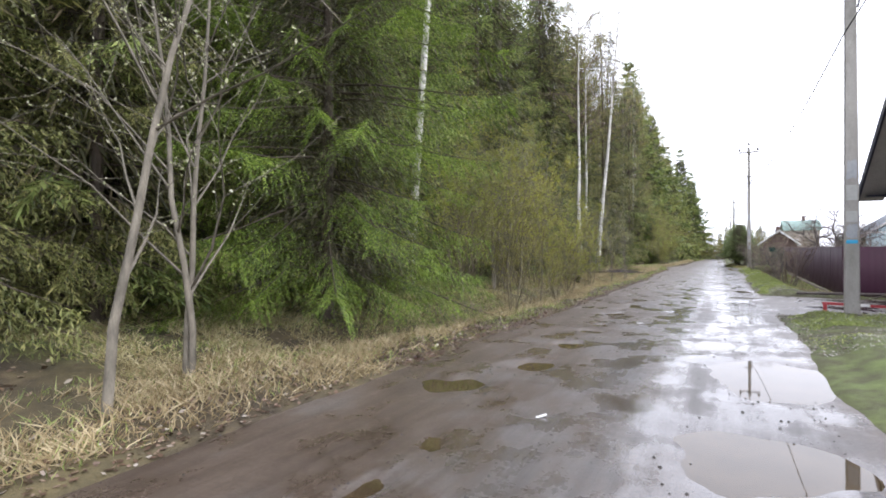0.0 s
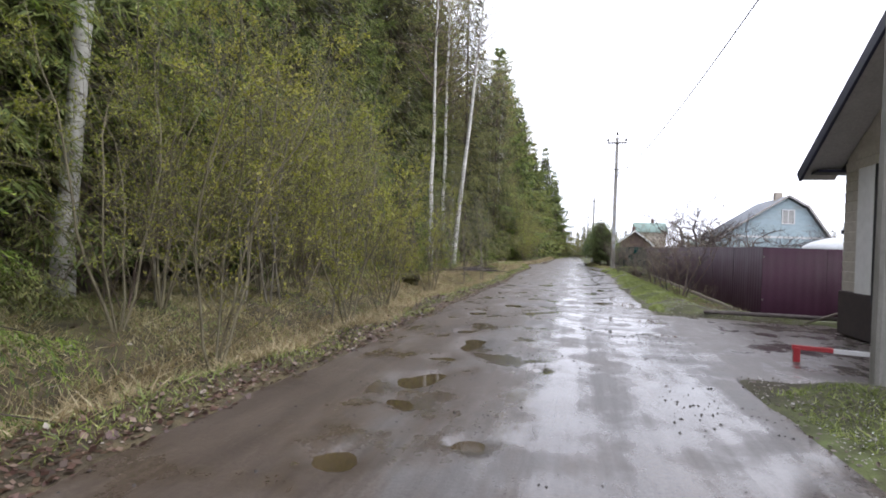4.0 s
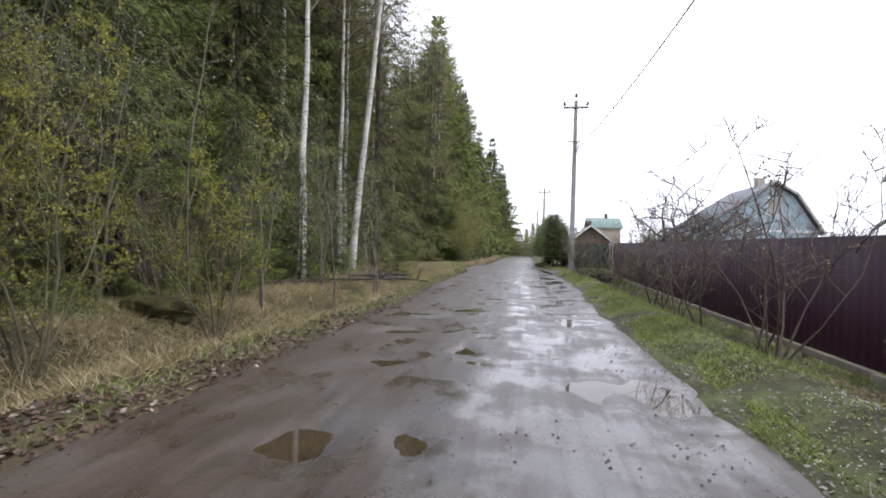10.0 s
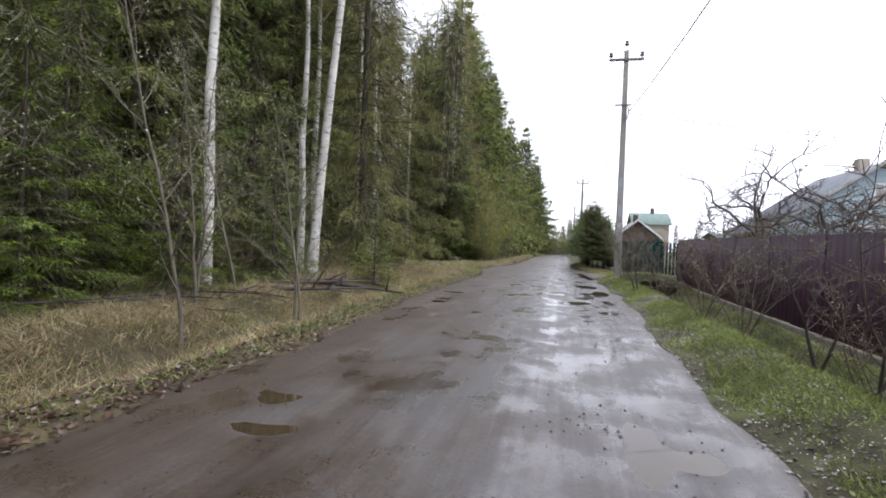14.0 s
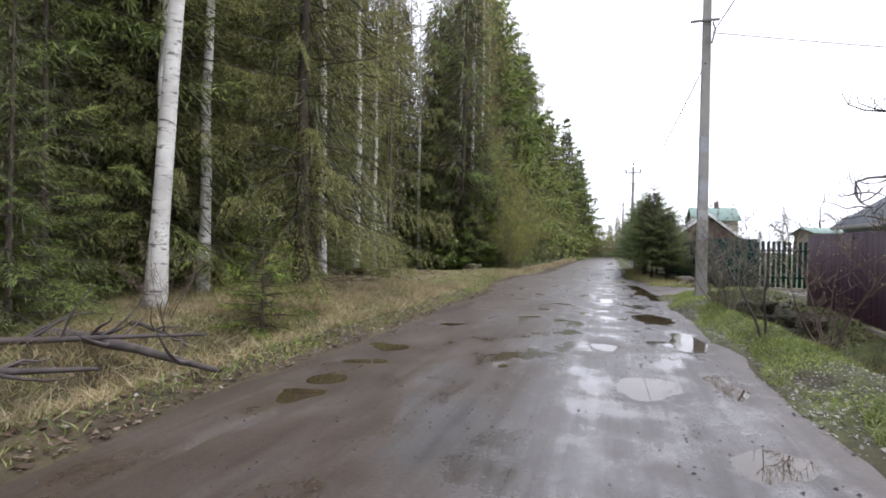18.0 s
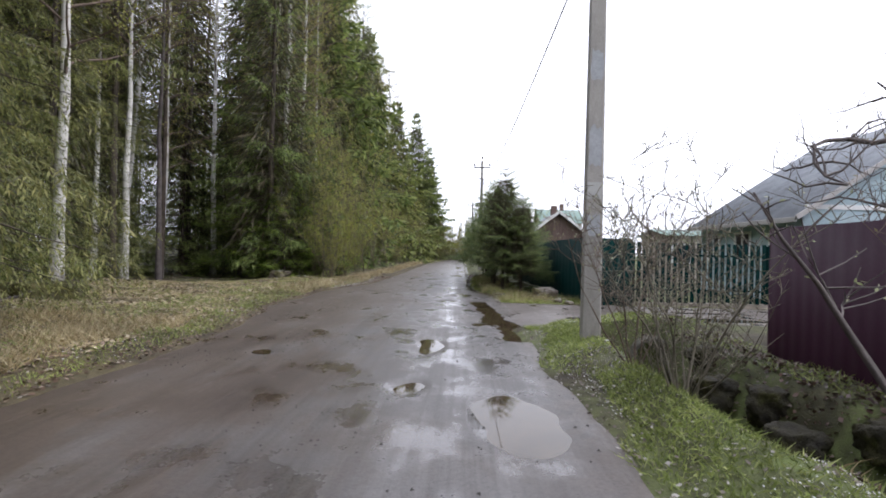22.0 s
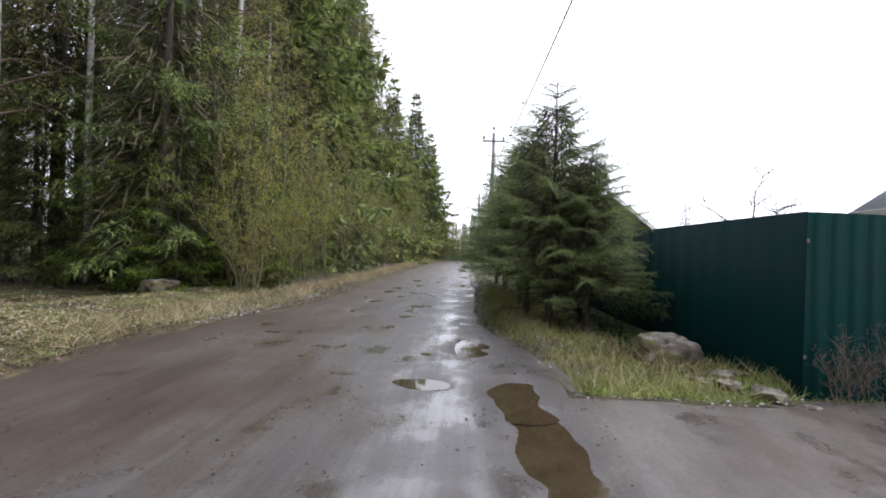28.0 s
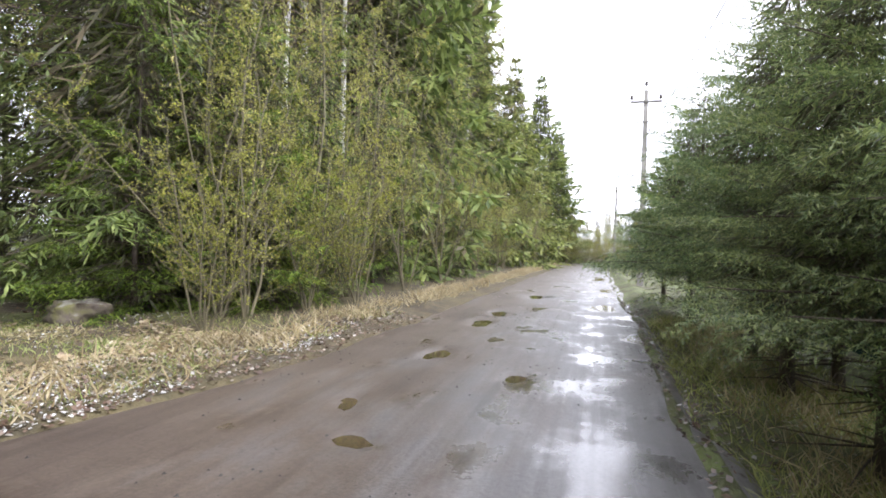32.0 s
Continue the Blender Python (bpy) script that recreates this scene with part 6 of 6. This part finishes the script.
flakes("leaf_litter", 70000, (-4.5, -1.8, -1, 60), off_road(-0.05, 1.1), 0.05, "litter", "brown fallen leaves along the road edge", 9)
flakes("leaf_litter", 52000, (1.7, 5.0, 8, 62), lambda x, y: (road_edge(x, y) > -0.1) & (road_edge(x, y) < 1.9) & (np.random.RandomState(4).random_sample(x.shape) < 1.0 - 0.55 * (road_edge(x, y) > 0.35)), 0.036, "pale_litter", "wet fallen leaves on the verge, sky glint in their pale colour", 10)
flakes("forest_leaves", 26000, (-14, -4, -2, 62), lambda x, y: road_edge(x, y) > 1.5, 0.07, "litter", "brown leaf litter on the forest floor", 11)
flakes("pale_gravel", 9000, (-6.5, -2.2, 52.6, 60), lambda x, y: (road_edge(x, y) > 0.02) & (road_edge(x, y) < 0.75 + 0.5 * wave(x, y, 1.2, 5)), 0.04, "pale_litter", "pale rubble and wet leaves by the clearing", 12)


flakes("hail_grains", 80000, (2.2, 5.2, 8, 62), lambda x, y: (road_edge(x, y) > 0.05) & (wave(x, y, 2.2, 61) > 0.3 - 0.4 * (x > 3.3)), 0.016, "hail", "white petals and grains of hail scattered over the verge", 41)
flakes("hail_grains", 5000, (-8.5, -2.4, 40, 60), lambda x, y: (road_edge(x, y) > 0.2) & (wave(x, y, 1.6, 62) > 0.35), 0.035, "hail", "white grains of hail lying in the clearing", 42)
flakes("verge_leaves", 64000, (2.1, 5.0, 8, 50), lambda x, y: (road_edge(x, y) > 0.08) & (road_edge(x, y) < 1.7) & (wave(x, y, 2.6, 63) > -0.45 + 0.5 * (y < 20)), 0.026, "grass", "small green leaves of weeds among the grass", 45, ground_z, 0.9)
flakes("pale_rubble", 9000, (-5.2, -2.3, 52.9, 57.6), lambda x, y: (road_edge(x, y) > 0.0) & (road_edge(x, y) < 0.35 + 0.75 * smooth(57.5, 54.5, y)) & (wave(x, y, 2.5, 64) > -0.7), 0.03, "hail", "pale rubble and hail at the road edge", 46)
flakes("pit_leaves", 5000, (3.5, 5.0, 38.4, 43.7), lambda x, y: road_edge(x, y) > 0.6, 0.05, "wet_litter", "dark wet leaves in the ditch by the culvert", 47, ground_z, 0.6)
flakes("wet_leaves", 16000, (-4.2, -1.7, 5, 28), off_road(-0.12, 0.75), 0.055, "wet_litter", "dark wet brown leaves along the road edge", 43)
flakes("shore_debris", 9000, (0.8, 2.4, 51, 66), off_road(-0.1, 0.5), 0.05, "wet_litter", "dark leaf mud along the road edge under the spruces", 44)


def pebbles(n, seed):
    r = np.random.default_rng(seed)
    x, y = r.uniform(-2.2, 2.4, n), r.uniform(0, 62, n)
    ok = (r.uniform(-0.1, 1.6, n) < wave(x, y, 1.7, 77) + 0.5 * wave(x, y, 5.1, 79)) | ((np.abs(x - 1.75) < 0.35) & (wave(x, y, 3.1, 78) > 0.35)) | (r.random(n) < 0.03)
    x, y = x[ok], y[ok]
    s = (0.004 + 0.015 * r.random(len(x)) ** 2.2) * np.where(x > 1.2, 1.1, 1.0)
    base = np.array([[1, 0, 0], [-0.5, 0.85, 0], [-0.5, -0.85, 0], [0.1, 0.1, 0.8]])
    a = r.uniform(0, 6.28, len(x))
    rot = np.stack([np.cos(a), -np.sin(a), np.sin(a), np.cos(a)], -1).reshape(-1, 2, 2)
    v = np.repeat(base[None], len(x), 0) * s[:, None, None]
    v[..., :2] = np.einsum("nij,nkj->nki", rot, v[..., :2])
    v += np.c_[x, y, road_z(x, y) - 0.001][:, None]
    f = (np.arange(len(x))[:, None, None] * 4 + np.array([[0, 1, 3], [1, 2, 3], [2, 0, 3]])[None]).reshape(-1, 3)
    return tagged(part_np("road_pebbles", v.reshape(-1, 3), f, M["stone"]), "small dark stones and crumbs on the wet road", "stones", "", "stuff")


pebbles(30000, 15)


def fallen_branch(x, y, rz, length, r, seed, label="fallen grey branch lying in the grass"):
    g = np.random.default_rng(seed)
    t = Tubes()
    main = wander(g, (0, 0, 0.05), (1, 0, 0.0), length, 7, 0.1)
    main[:, 2] = 0.05 + 0.25 * (main[:, 2] - 0.05)
    t.add(main, np.linspace(r, r * 0.3, len(main)), 6)
    for k in range(5):
        i = g.integers(2, 7)
        tw = wander(g, main[i], (g.uniform(0.2, 1), g.normal(0, 0.7), g.uniform(0, 0.6)), length * g.uniform(0.15, 0.35), 4, 0.2)
        t.add(tw, np.linspace(r * 0.4, 0.004, len(tw)), 4)
    ob = part_np("fallen_branch", *t.get(), M["dark_bark"], None, "", True)
    ob.matrix_world = pose(x, y, gz(x, y), 0, 0, rz)
    return tagged(ob, label, "branch", "fallen branches")


fallen_branch(-5.6, 32.6, 12, 2.6, 0.05, 1)
fallen_branch(-4.9, 31.6, 5, 2.0, 0.06, 2)
fallen_branch(-5.4, 33.4, 8, 3.0, 0.08, 3, "dark fallen log lying across the shallow ditch")
fallen_branch(-5.2, 34.4, -20, 2.4, 0.03, 4)
for i in range(9):
    fallen_branch(-7.6 + 0.35 * (i % 3), 40.5 + 0.7 * i, 20 * i, 1.8, 0.022, 10 + i, "heap of dead brushwood at the edge of the wood")
for i in range(6):
    fallen_branch(-6.2 + 0.2 * i, 27.0 + 0.7 * i, 40 - 15 * i, 2.2, 0.02, 30 + i)


def scrap(x, y, z, w, d, label):
    bm = box((w, d, 0.012), (0, 0, 0.008), 0.003)
    for v in bm.verts:
        v.co.z += 0.012 * math.sin(v.co.x * 40 + v.co.y * 23)
    ob = part("litter", bm, M["plastic"])
    ob.matrix_world = pose(x, y, z, 0, 0, 30)
    return tagged(ob, label, "litter")


scrap(-0.04, 4.05, float(road_z(np.array([-0.04]), np.array([4.05]))[0]), 0.09, 0.03, "small white plastic scrap on the road")
for x, y in ((3.05, 43.9), (3.4, 43.6), (3.15, 42.35), (8.3, 49.72), (8.5, 49.78)):
    scrap(x, y, gz(x, y), 0.14, 0.1, "white plastic scrap in the grass")
